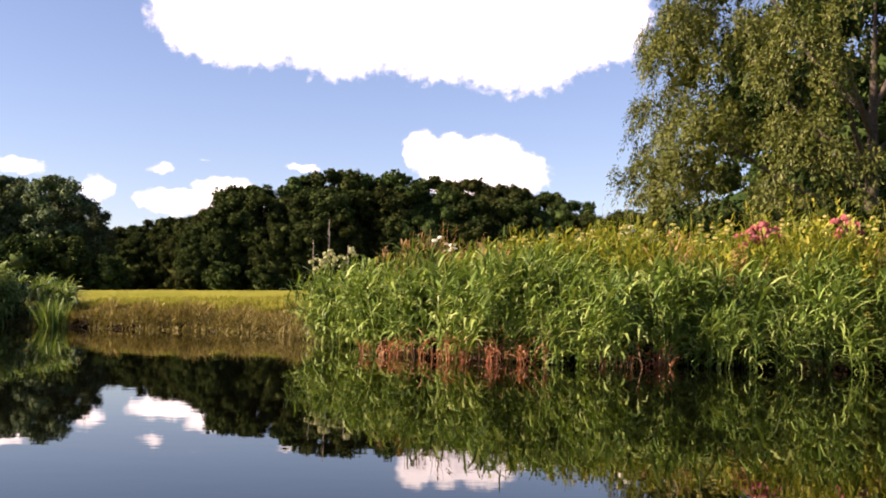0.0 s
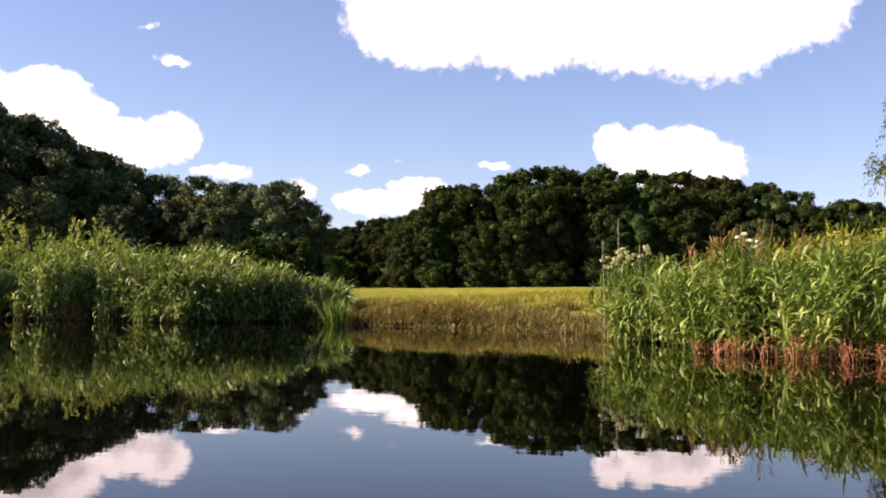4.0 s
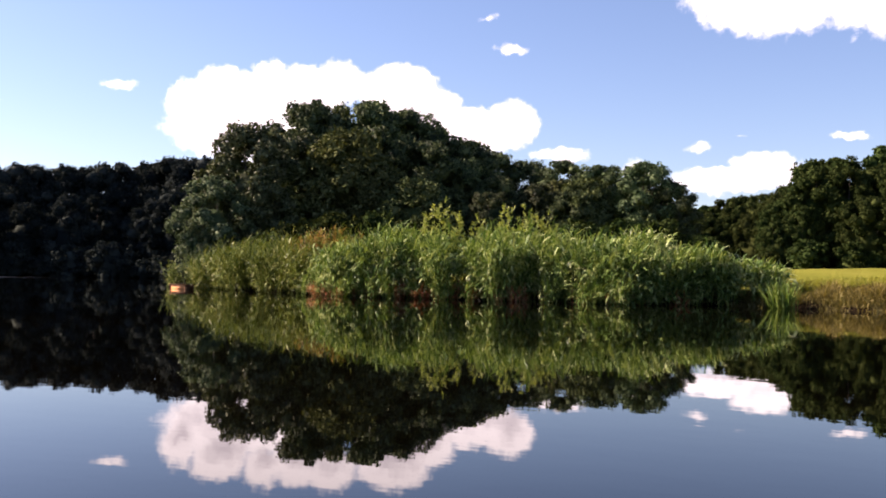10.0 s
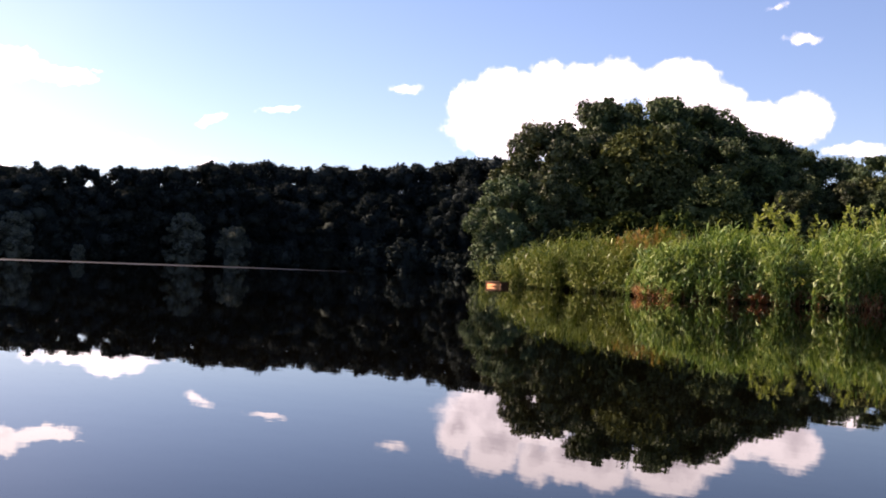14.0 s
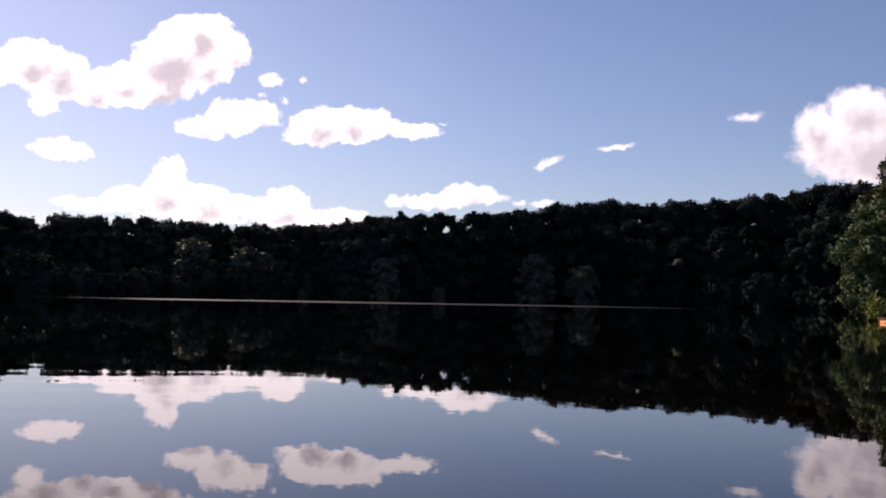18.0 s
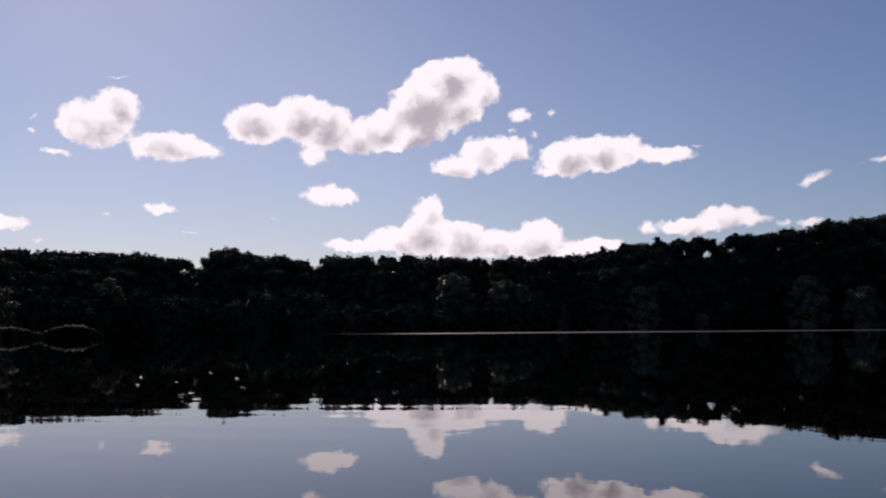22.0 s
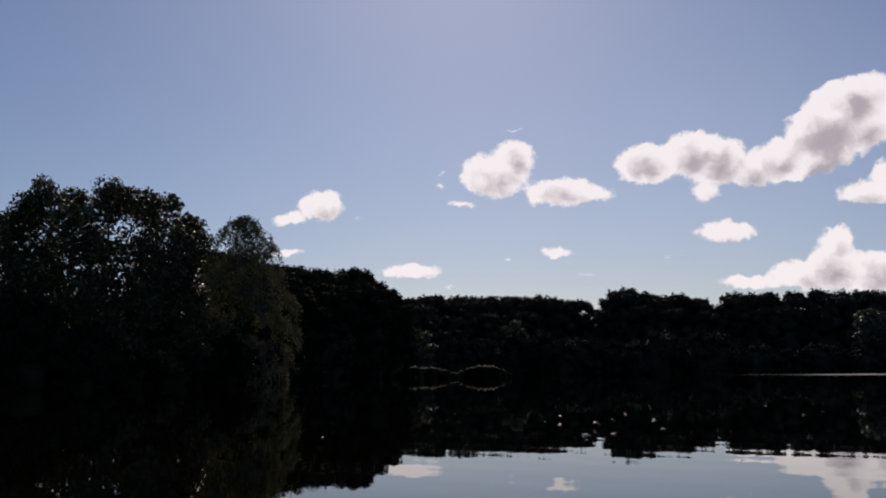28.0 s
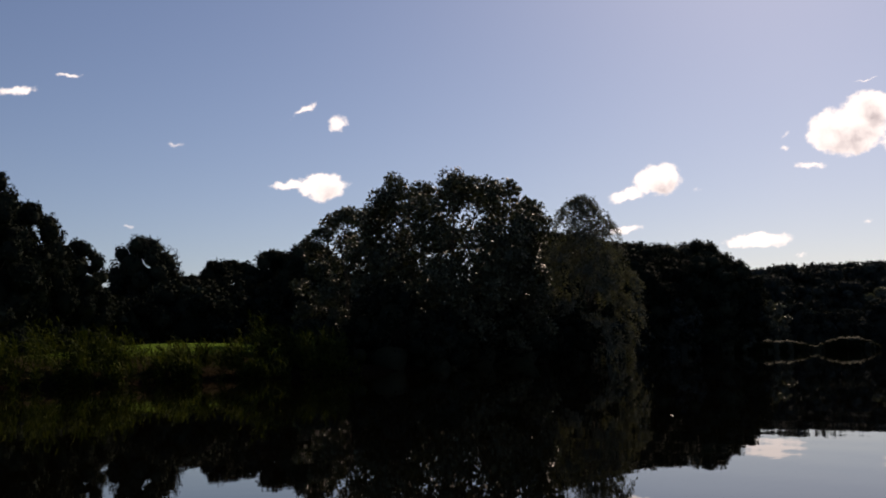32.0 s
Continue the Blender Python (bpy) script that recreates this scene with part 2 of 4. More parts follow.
def leafy(name, stops, translucent=0.25, gloss=0.5, tint=0.0):
    """Foliage: colour varied leaf by leaf and plant by plant, some light through the blade."""
    m, n = material(name)
    geo = n.add("ShaderNodeNewGeometry")
    info = n.add("ShaderNodeObjectInfo")
    pos = n.add("ShaderNodeTexCoord").outputs["Object"]
    mottled = n.noise(pos, 0.7, 3.0)
    f = n.math("ADD", n.math("MULTIPLY", geo.outputs["Random Per Island"], 0.6), n.math("MULTIPLY", mottled, 0.4))
    colour = n.ramp(f, stops)
    if tint:
        hsv = n.add("ShaderNodeHueSaturation")
        n.link(colour, hsv.inputs["Color"])
        n.link(n.math("MULTIPLY_ADD", info.outputs["Random"], 0.05, 0.475), hsv.inputs["Hue"])
        n.link(n.math("MULTIPLY_ADD", info.outputs["Random"], tint, 1 - tint / 2), hsv.inputs["Value"])
        colour = hsv.outputs[0]
    bsdf = n.add("ShaderNodeBsdfPrincipled")
    n.link(colour, bsdf.inputs["Base Color"])
    bsdf.inputs["Roughness"].default_value = gloss
    bsdf.inputs["Specular IOR Level"].default_value = 0.28 if gloss < 0.39 else 0.12 if gloss < 0.8 else 0.01
    thin = n.add("ShaderNodeBsdfTranslucent")
    n.link(n.mix(1.0, colour, (1.0, 1.0, 0.45, 1), "MULTIPLY"), thin.inputs["Color"])
    both = n.add("ShaderNodeMixShader")
    both.inputs[0].default_value = translucent
    n.link(bsdf.outputs[0], both.inputs[1])
    n.link(thin.outputs[0], both.inputs[2])
    n.link(both.outputs[0], n.add("ShaderNodeOutputMaterial").inputs[0])
    return m


def solid(name, stops, scale=3.0, rough=0.8, bump=0.3, detail=5.0):
    """An opaque surface of mottled colour with fine relief."""
    m, n = material(name)
    pos = n.add("ShaderNodeTexCoord").outputs["Object"]
    f = n.math("ADD", n.math("MULTIPLY", n.noise(pos, scale, detail), 0.7), n.math("MULTIPLY", n.noise(pos, scale * 0.13, 2.0), 0.3))
    bsdf = n.add("ShaderNodeBsdfPrincipled")
    n.link(n.ramp(f, stops), bsdf.inputs["Base Color"])
    bsdf.inputs["Roughness"].default_value = rough
    bsdf.inputs["Specular IOR Level"].default_value = 0.25
    b = n.add("ShaderNodeBump")
    b.inputs["Strength"].default_value = bump
    b.inputs["Distance"].default_value = 0.05
    n.link(n.noise(pos, scale * 4, 4.0), b.inputs["Height"])
    n.link(b.outputs[0], bsdf.inputs["Normal"])
    n.link(bsdf.outputs[0], n.add("ShaderNodeOutputMaterial").inputs[0])
    return m


def water_material():
    """Dark mirror; a wind-ruffled strip lies before the far shore and a fading wake beside the boat's way."""
    m, n = material("pond_water")
    pos = n.add("ShaderNodeNewGeometry").outputs["Position"]
    at = n.add("ShaderNodeSeparateXYZ")
    n.link(pos, at.inputs[0])
    bsdf = n.add("ShaderNodeBsdfPrincipled")
    murk = n.ramp(n.noise(pos, 0.15, 3.0), [(0.3, (0.0006, 0.0006, 0.0003)), (0.7, (0.0014, 0.0011, 0.0005))])
    n.link(murk, bsdf.inputs["Base Color"])
    bsdf.inputs["IOR"].default_value = 1.295
    bsdf.inputs["Specular Tint"].default_value = (1.0, 0.86, 0.84, 1)
    stretch = n.add("ShaderNodeMapping")
    n.link(pos, stretch.inputs["Vector"])
    stretch.inputs["Scale"].default_value = (1.0, 1.6, 1.0)
    small = n.noise(stretch.outputs[0], 2.6, 2.0, 0.5)
    swell = n.noise(stretch.outputs[0], 0.45, 2.0, 0.5)
    edge = n.math("MULTIPLY", n.math("SUBTRACT", n.noise(pos, 0.09, 3.0), 0.5), 26.0)
    across = n.smooth(n.math("ADD", at.outputs[0], n.math("MULTIPLY", edge, 0.25)), -109.0, -116.0)
    ruffled = n.math("MULTIPLY", n.math("MULTIPLY", across, n.smooth(n.math("ADD", at.outputs[1], edge), -4.0, 12.0)), n.smooth(at.outputs[1], 90.0, 60.0))
    n.link(n.math("MULTIPLY_ADD", ruffled, 0.5, 0.012), bsdf.inputs["Roughness"])
    chop = n.math("MULTIPLY", n.math("MULTIPLY", n.noise(pos, 3.5, 2.0), 0.05), ruffled)
    turned = n.add("ShaderNodeMapping")
    n.link(pos, turned.inputs["Vector"])
    turned.inputs["Rotation"].default_value = (0, 0, radians(14))
    train = n.add("ShaderNodeTexWave")
    n.link(turned.outputs[0], train.inputs["Vector"])
    train.inputs["Scale"].default_value, train.inputs["Distortion"].default_value = 0.36, 5.0
    train.inputs["Detail"].default_value, train.inputs["Detail Scale"].default_value = 2.0, 0.6
    near = n.smooth(n.vec("LENGTH", n.vec("MULTIPLY", n.vec("SUBTRACT", pos, (-20.0, -6.0, 0.0)), (1 / 5.5, 1 / 6.0, 0))), 1.0, 0.35)
    wake = n.math("MULTIPLY", n.math("MULTIPLY", train.outputs["Fac"], 0.00045), near)
    b = n.add("ShaderNodeBump")
    b.inputs["Strength"].default_value = 1.0
    b.inputs["Distance"].default_value = 1.0
    calm = n.math("ADD", n.math("MULTIPLY", small, 0.0004), n.math("MULTIPLY", swell, 0.0012))
    n.link(n.math("ADD", calm, n.math("ADD", chop, wake)), b.inputs["Height"])
    n.link(b.outputs[0], bsdf.inputs["Normal"])
    n.link(bsdf.outputs[0], n.add("ShaderNodeOutputMaterial").inputs[0])
    return m


def ground_material():
    """Meadow turf: yellow-green sward with browner patches, mud at the water's edge by the pond bed's height."""
    m, n = material("meadow_ground")
    pos = n.add("ShaderNodeNewGeometry").outputs["Position"]
    z = n.add("ShaderNodeSeparateXYZ")
    n.link(pos, z.inputs[0])
    f = n.math("ADD", n.math("MULTIPLY", n.noise(pos, 0.08, 4.0), 0.6), n.math("MULTIPLY", n.noise(pos, 2.5, 5.0), 0.4))
    turf = n.ramp(f, [(0.3, (0.105, 0.125, 0.020)), (0.5, (0.185, 0.190, 0.034)), (0.7, (0.25, 0.225, 0.055))])
    # leaf litter outside the meadow, darkened to carry the shade under the trees
    shaded_litter = n.ramp(n.noise(pos, 1.5, 5.0), [(0.3, (0.010, 0.008, 0.005)), (0.7, (0.026, 0.021, 0.012))])
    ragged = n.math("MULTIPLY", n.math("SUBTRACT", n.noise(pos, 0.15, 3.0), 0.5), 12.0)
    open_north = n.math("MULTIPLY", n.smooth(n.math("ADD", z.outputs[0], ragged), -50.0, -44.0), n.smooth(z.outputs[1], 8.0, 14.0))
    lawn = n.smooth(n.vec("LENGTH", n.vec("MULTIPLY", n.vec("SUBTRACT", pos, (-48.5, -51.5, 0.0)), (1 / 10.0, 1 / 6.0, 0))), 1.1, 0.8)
    turf = n.mix(lawn, n.mix(open_north, shaded_litter, turf), (0.06, 0.10, 0.016, 1))
    colour = n.mix(n.smooth(z.outputs[2], 0.2, 0.62), (0.015, 0.011, 0.007, 1), turf)
    bsdf = n.add("ShaderNodeBsdfPrincipled")
    n.link(colour, bsdf.inputs["Base Color"])
    bsdf.inputs["Roughness"].default_value = 0.9
    bsdf.inputs["Specular IOR Level"].default_value = 0.0
    b = n.add("ShaderNodeBump")
    b.inputs["Distance"].default_value = 0.3
    n.link(n.noise(pos, 3.0, 6.0, 0.65), b.inputs["Height"])
    n.link(b.outputs[0], bsdf.inputs["Normal"])
    n.link(bsdf.outputs[0], n.add("ShaderNodeOutputMaterial").inputs[0])
    return m


WATER = water_material()
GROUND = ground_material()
BARK = solid("bark", [(0.3, (0.04, 0.03, 0.022)), (0.7, (0.11, 0.09, 0.07))], 6.0, 0.9, 0.8)
OAK = leafy("oak_leaves", [(0.2, (0.009, 0.017, 0.005)), (0.5, (0.023, 0.037, 0.011)), (0.85, (0.066, 0.086, 0.027))], 0.10, 0.9, 0.5)
# bay wood: backlit shade and blue haze put into the leaf colour
BAYSHADE = leafy("shade_toned_bay_leaves", [(0.2, (0.007, 0.010, 0.010)), (0.5, (0.015, 0.021, 0.020)), (0.85, (0.042, 0.050, 0.044))], 0.06, 0.9, 0.5)
# slope leaves, lowered in colour for the shade the rise lies in
HILLWOOD = leafy("hill_wood_leaves", [(0.2, (0.012, 0.021, 0.008)), (0.5, (0.038, 0.058, 0.022)), (0.85, (0.130, 0.160, 0.070))], 0.08, 0.6, 0.7)
HILLOLIVE = leafy("olive_wood_leaves", [(0.2, (0.026, 0.034, 0.013)), (0.5, (0.066, 0.078, 0.030)), (0.85, (0.150, 0.160, 0.072))], 0.1, 0.9, 0.4)
# grey-green leaves, made paler for the sun on the front trees
HILLASH = leafy("ash_leaves", [(0.2, (0.020, 0.031, 0.013)), (0.5, (0.066, 0.090, 0.040)), (0.85, (0.18, 0.21, 0.105))], 0.1, 0.6, 0.3)
# far wood: dark and bluish tones stand in for backlight and haze
SHADEWOOD = leafy("shade_toned_wood_leaves", [(0.2, (0.010, 0.014, 0.014)), (0.5, (0.021, 0.028, 0.026)), (0.85, (0.048, 0.058, 0.049))], 0.05, 0.9, 0.5)
# darker copy of the wood leaves: backlit shade of the south-west shore as colour
SHORESHADE = leafy("shade_toned_shore_leaves", [(0.2, (0.006, 0.009, 0.007)), (0.5, (0.013, 0.018, 0.013)), (0.85, (0.030, 0.036, 0.025))], 0.05, 0.9, 0.5)
WILLOW = leafy("willow_leaves", [(0.2, (0.024, 0.038, 0.007)), (0.5, (0.066, 0.084, 0.016)), (0.85, (0.18, 0.19, 0.055))], 0.3, 0.45)
REED = leafy("reed_leaves", [(0.15, (0.020, 0.046, 0.009)), (0.45, (0.098, 0.170, 0.034)), (0.65, (0.20, 0.285, 0.062)), (0.90, (0.40, 0.46, 0.18))], 0.24, 0.40)
GREYLEAF = leafy("grey_willow_leaves", [(0.2, (0.040, 0.047, 0.038)), (0.5, (0.090, 0.100, 0.078)), (0.85, (0.165, 0.180, 0.14))], 0.15, 0.6)
# reed colours lowered so that the bank's shade lies in the leaves
SHADED = leafy("shade_toned_reeds", [(0.15, (0.008, 0.0144, 0.0032)), (0.5, (0.024, 0.036, 0.0072)), (0.85, (0.072, 0.084, 0.02))], 0.2, 0.85)
# near black for the islet's backlit side, a pale stop for its lit rim
SHADESEDGE = leafy("shade_toned_sedge", [(0.15, (0.003, 0.0045, 0.0015)), (0.5, (0.008, 0.010, 0.004)), (0.85, (0.070, 0.076, 0.056))], 0.14, 0.8)
REED_PALE = leafy("pale_reed_leaves", [(0.15, (0.024, 0.042, 0.008)), (0.45, (0.105, 0.145, 0.026)), (0.65, (0.22, 0.255, 0.058)), (0.88, (0.42, 0.41, 0.16))], 0.08, 0.45)
REED_LEFT = leafy("tall_reed_leaves", [(0.15, (0.016, 0.042, 0.010)), (0.45, (0.104, 0.178, 0.044)), (0.65, (0.245, 0.325, 0.092)), (0.90, (0.56, 0.58, 0.30))], 0.15, 0.40)
GREYDARK = leafy("dark_willow_leaves", [(0.2, (0.052, 0.058, 0.046)), (0.5, (0.095, 0.102, 0.080)), (0.85, (0.15, 0.157, 0.12))], 0.12, 0.85)
MAPLE = leafy("dark_maple_leaves", [(0.2, (0.026, 0.031, 0.020)), (0.5, (0.046, 0.053, 0.034)), (0.85, (0.105, 0.115, 0.076))], 0.07, 0.55)
REED_DRY = leafy("dry_reed_stems", [(0.2, (0.15, 0.045, 0.022)), (0.45, (0.34, 0.12, 0.06)), (0.70, (0.50, 0.29, 0.16)), (0.92, (0.62, 0.50, 0.36))], 0.2, 0.7)
RUSTY = leafy("rusty_seed_heads", [(0.2, (0.104, 0.088, 0.024)), (0.5, (0.216, 0.136, 0.056)), (0.85, (0.304, 0.192, 0.096))], 0.3, 0.7)
HERB = leafy("yellow_green_herbs", [(0.2, (0.070, 0.105, 0.013)), (0.5, (0.185, 0.215, 0.028)), (0.85, (0.36, 0.32, 0.05))], 0.35, 0.5)
SAPLING = leafy("sapling_leaves", [(0.2, (0.11, 0.15, 0.035)), (0.5, (0.22, 0.26, 0.07)), (0.85, (0.36, 0.39, 0.15))], 0.4, 0.45)
GRASS = leafy("bank_grass", [(0.15, (0.050, 0.044, 0.014)), (0.5, (0.135, 0.115, 0.040)), (0.85, (0.29, 0.25, 0.11))], 0.3, 0.7)
SEEDGRASS = leafy("seeding_grass", [(0.15, (0.054, 0.044, 0.013)), (0.5, (0.155, 0.125, 0.040)), (0.85, (0.33, 0.265, 0.10))], 0.3, 0.7)
FIELD = leafy("meadow_grass", [(0.15, (0.10, 0.125, 0.020)), (0.5, (0.21, 0.215, 0.034)), (0.85, (0.31, 0.29, 0.07))], 0.35, 0.7)
PINK = leafy("pink_petals", [(0.2, (0.34, 0.07, 0.09)), (0.8, (0.50, 0.18, 0.20))], 0.3, 0.6)
WHITE = leafy("white_petals", [(0.2, (0.62, 0.62, 0.55)), (0.8, (0.85, 0.85, 0.80))], 0.2, 0.6)
CREAM = leafy("cream_petals", [(0.2, (0.24, 0.27, 0.12)), (0.8, (0.44, 0.45, 0.28))], 0.3, 0.6)
YELLOW = leafy("yellow_petals", [(0.2, (0.30, 0.27, 0.06)), (0.8, (0.50, 0.46, 0.18))], 0.25, 0.6)


# ---- mesh helpers ----
def mesh_of(name, verts, quads, mat, smooth=False):
    """A mesh of quads from arrays."""
    verts, quads = np.asarray(verts, np.float32).reshape(-1, 3), np.asarray(quads, np.int32).reshape(-1, 4)
    me = bpy.data.meshes.new(name)
    me.vertices.add(len(verts))
    me.vertices.foreach_set("co", verts.ravel())
    me.loops.add(quads.size)
    me.loops.foreach_set("vertex_index", quads.ravel())
    me.polygons.add(len(quads))
    me.polygons.foreach_set("loop_start", np.arange(0, quads.size, 4, dtype=np.int32))
    if smooth:
        me.polygons.foreach_set("use_smooth", np.ones(len(quads), bool))
    me.update(calc_edges=True)
    me.materials.append(mat)
    return me


def join(parts):
    """Several (verts, quads) laid into one."""
    vs, qs, k = [], [], 0
    for v, q in parts:
        v, q = np.asarray(v, float).reshape(-1, 3), np.asarray(q, int).reshape(-1, 4)
        vs.append(v)
        qs.append(q + k)
        k += len(v)
    return np.concatenate(vs), np.concatenate(qs)


def part(name, me, parent, label=""):
    ob = new(name, me)
    ob.parent = parent
    return tagged(ob, label)


def ribbons(root, heading, length, rise, droop, width, steps=4, tip=0.06):
    """Bent blades: root (N,3), heading radians, length m, rise (start angle, radians), droop (how far it bends over), width m."""
    count = len(root)
    s = np.linspace(0, 1, steps + 1)
    ang = rise[:, None] - droop[:, None] * s[None, :] ** 1.5
    ds = (length / steps)[:, None]
    out = np.concatenate([np.zeros((count, 1)), np.cumsum(np.cos(ang[:, :-1]) * ds, 1)], 1)
    up = np.concatenate([np.zeros((count, 1)), np.cumsum(np.sin(ang[:, :-1]) * ds, 1)], 1)
    mid = np.stack([root[:, :1] + np.sin(heading)[:, None] * out, root[:, 1:2] + np.cos(heading)[:, None] * out, root[:, 2:] + up], 2)
    w = width[:, None] * np.maximum(np.sin(np.pi * (0.18 + 0.82 * s)) ** 0.7, tip)[None, :] * 0.5
    twist = np.random.uniform(-0.5, 0.5, count)
    side = np.stack([np.cos(heading + twist), -np.sin(heading + twist), np.random.uniform(-0.5, 0.5, count)], 1)
    v = np.stack([mid - side[:, None, :] * w[..., None], mid + side[:, None, :] * w[..., None]], 2).reshape(-1, 3)
    b = (np.arange(count) * (steps + 1) * 2)[:, None] + np.arange(steps)[None, :] * 2
    q = np.stack([b, b + 1, b + 3, b + 2], -1).reshape(-1, 4)
    return v, q


def tube(points, radii, sides=7):
    """A tapered tube along points."""
    pts = [Vector(p) for p in points]
    vs, qs = [], []
    for i, p in enumerate(pts):
        d = (pts[min(i + 1, len(pts) - 1)] - pts[max(i - 1, 0)]).normalized()
        a = d.orthogonal().normalized()
        b = d.cross(a)
        for k in range(sides):
            t = 2 * math.pi * k / sides
            vs.append(p + (a * math.cos(t) + b * math.sin(t)) * radii[i])
    for i in range(len(pts) - 1):
        for k in range(sides):
            k2 = (k + 1) % sides
            qs.append((i * sides + k, i * sides + k2, (i + 1) * sides + k2, (i + 1) * sides + k))
    return np.array([tuple(v) for v in vs]), np.array(qs)


def sprays(centre, normal, size, long=1.0, loose=0.55):
    """Leaf sprays: diamond blades folded at the middle, facing roughly along normal."""
    count = len(centre)
    n_ = normal + np.random.normal(0, loose, (count, 3))
    n_ /= np.linalg.norm(n_, axis=1)[:, None] + 1e-9
    r = np.random.normal(0, 1, (count, 3))
    a = np.cross(n_, r)
    a /= np.linalg.norm(a, axis=1)[:, None] + 1e-9
    b = np.cross(n_, a)
    s = size[:, None]
    v = np.stack([centre - a * s * long * 0.5, centre + b * s * 0.36 + n_ * s * 0.12, centre + a * s * long * 0.5 - n_ * s * 0.15, centre - b * s * 0.36 + n_ * s * 0.12], 1)
    q = np.arange(count * 4).reshape(-1, 4)
    return v.reshape(-1, 3), q


# ---- ground and pond ----
SHORE_EAST = [(40, -18), (26, 4), (16, 14.6), (9.8, 16.3), (7.4, 17.0), (4.2, 17.3), (1.4, 17.9), (-0.7, 19.2), (-1.7, 22.7), (-2.9, 26), (-4.2, 28.5), (-6, 31), (-8.4, 32.7), (-11, 32.8), (-13, 33.9), (-15.6, 35.4)]
SHORE_NORTH = [(-17.5, 33.0), (-23, 32.6), (-27.3, 32.7), (-31.6, 32.4), (-34.5, 33.8), (-38, 35.8), (-43.5, 38.2), (-48.0, 40.8), (-52.5, 42.8), (-55.0, 47), (-62, 56), (-85, 80), (-112, 100), (-132, 97)]
SHORE_WEST = [(-148, 74), (-150, 50), (-142, 20), (-140, -8), (-133, -28), (-117, -38), (-97, -45), (-82, -43)]
SHORE_SOUTH = [(-72, -36.5), (-60, -37.5), (-50, -37), (-43, -36.2), (-38.5, -39.3), (-34, -42.3), (-28, -46), (-15, -50), (10, -50), (30, -36)]
SHORE = np.array(SHORE_EAST + SHORE_NORTH + SHORE_WEST + SHORE_SOUTH, float)


def shore_distance(x, y):
    """Metres from the shoreline: positive on land, negative over the pond."""
    p = np.stack([x, y], -1)
    best = np.full(x.shape, 1e9)
    inside = np.zeros(x.shape, bool)
    for a, b in zip(SHORE, np.roll(SHORE, -1, 0)):
        ab = b - a
        t = np.clip(((p - a) @ ab) / (ab @ ab), 0, 1)
        best = np.minimum(best, np.hypot(*np.moveaxis(p - a - t[..., None] * ab, -1, 0)))
        cross = (a[1] > y) != (b[1] > y)
        with np.errstate(divide="ignore", invalid="ignore"):
            inside ^= cross & (x < (b[0] - a[0]) * (y - a[1]) / (b[1] - a[1] + 1e-12) + a[0])
    return np.where(inside, -best, best)


def ground_height(x, y):
    x, y = np.asarray(x, float), np.asarray(y, float)
    d = shore_distance(x, y)
    land = 0.12 + 0.62 * (1 - np.exp(-np.maximum(d, 0) / 1.3)) + 0.028 * np.clip(d - 3, 0, 260)
    land += 0.05 * np.sin(x * 0.9 + 1.3 * np.sin(y * 0.5)) * np.clip(d, 0, 1)
    land += 0.95 * np.exp(-((x + 49.0) ** 2 / 90.0 + (y + 53.0) ** 2 / 50.0))
    bed = np.maximum(-1.6, d * 0.35) - 0.05
    return np.where(d > 0, land, bed)


def build_ground():
    u = np.linspace(-1, 1, 241)
    gx = -12 + 3.0 * np.sinh(u * 7.35)
    gy = 15 + 3.0 * np.sinh(u * 7.35)
    x, y = np.meshgrid(gx, gy)
    z = ground_height(x, y)
    k = len(u)
    i = (np.arange(k - 1)[:, None] * k + np.arange(k - 1)[None, :]).reshape(-1)
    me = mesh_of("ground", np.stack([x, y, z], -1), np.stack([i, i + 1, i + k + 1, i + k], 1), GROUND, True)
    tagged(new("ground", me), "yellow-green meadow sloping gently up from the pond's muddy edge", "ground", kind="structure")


def build_water():
    w = [(-190, -80), (60, -80), (60, 140), (-190, 140)]
    me = mesh_of("water", [(x, y, 0) for x, y in w], [(0, 1, 2, 3)], WATER)
    tagged(new("water", me), "still dark pond water mirroring trees and sky", "pond", kind="structure")


build_ground()
build_water()


# ---- trees ----
def lump_shape():
    """A cube cut into 24 faces and blown up round."""
    g = {}
    for x in (-1, 0, 1):
        for y in (-1, 0, 1):
            for z in (-1, 0, 1):
                if (x, y, z) != (0, 0, 0):
                    g[(x, y, z)] = len(g)
    v = np.array(list(g), float)
    v /= np.linalg.norm(v, axis=1)[:, None]
    faces = []
    for axis in range(3):
        u, w = (axis + 1) % 3, (axis + 2) % 3
        for side in (-1, 1):
            for i in (-1, 0):
                for j in (-1, 0):
                    ring = []
                    for p, q in ((i, j), (i + 1, j), (i + 1, j + 1), (i, j + 1)):
                        c = [0, 0, 0]
                        c[axis], c[u], c[w] = side, p, q
                        ring.append(g[tuple(c)])
                    faces.append(ring if side > 0 else ring[::-1])
    return v, np.array(faces)


LUMP, LUMP_FACES = lump_shape()


def clumps(rng, centre, radius, stretch=1.0, rough=0.16):
    """Uneven heaps of close leaves, each dented at random."""
    k = len(centre)
    v = LUMP[None] * rng.uniform(1 - rough, 1 + rough, (k, 26, 1))
    a = rng.uniform(0, 6.28, k)
    x = v[..., 0] * np.cos(a)[:, None] - v[..., 1] * np.sin(a)[:, None]
    y = v[..., 0] * np.sin(a)[:, None] + v[..., 1] * np.cos(a)[:, None]
    v = np.stack([x, y, v[..., 2] * stretch], -1) * radius[:, None, None]
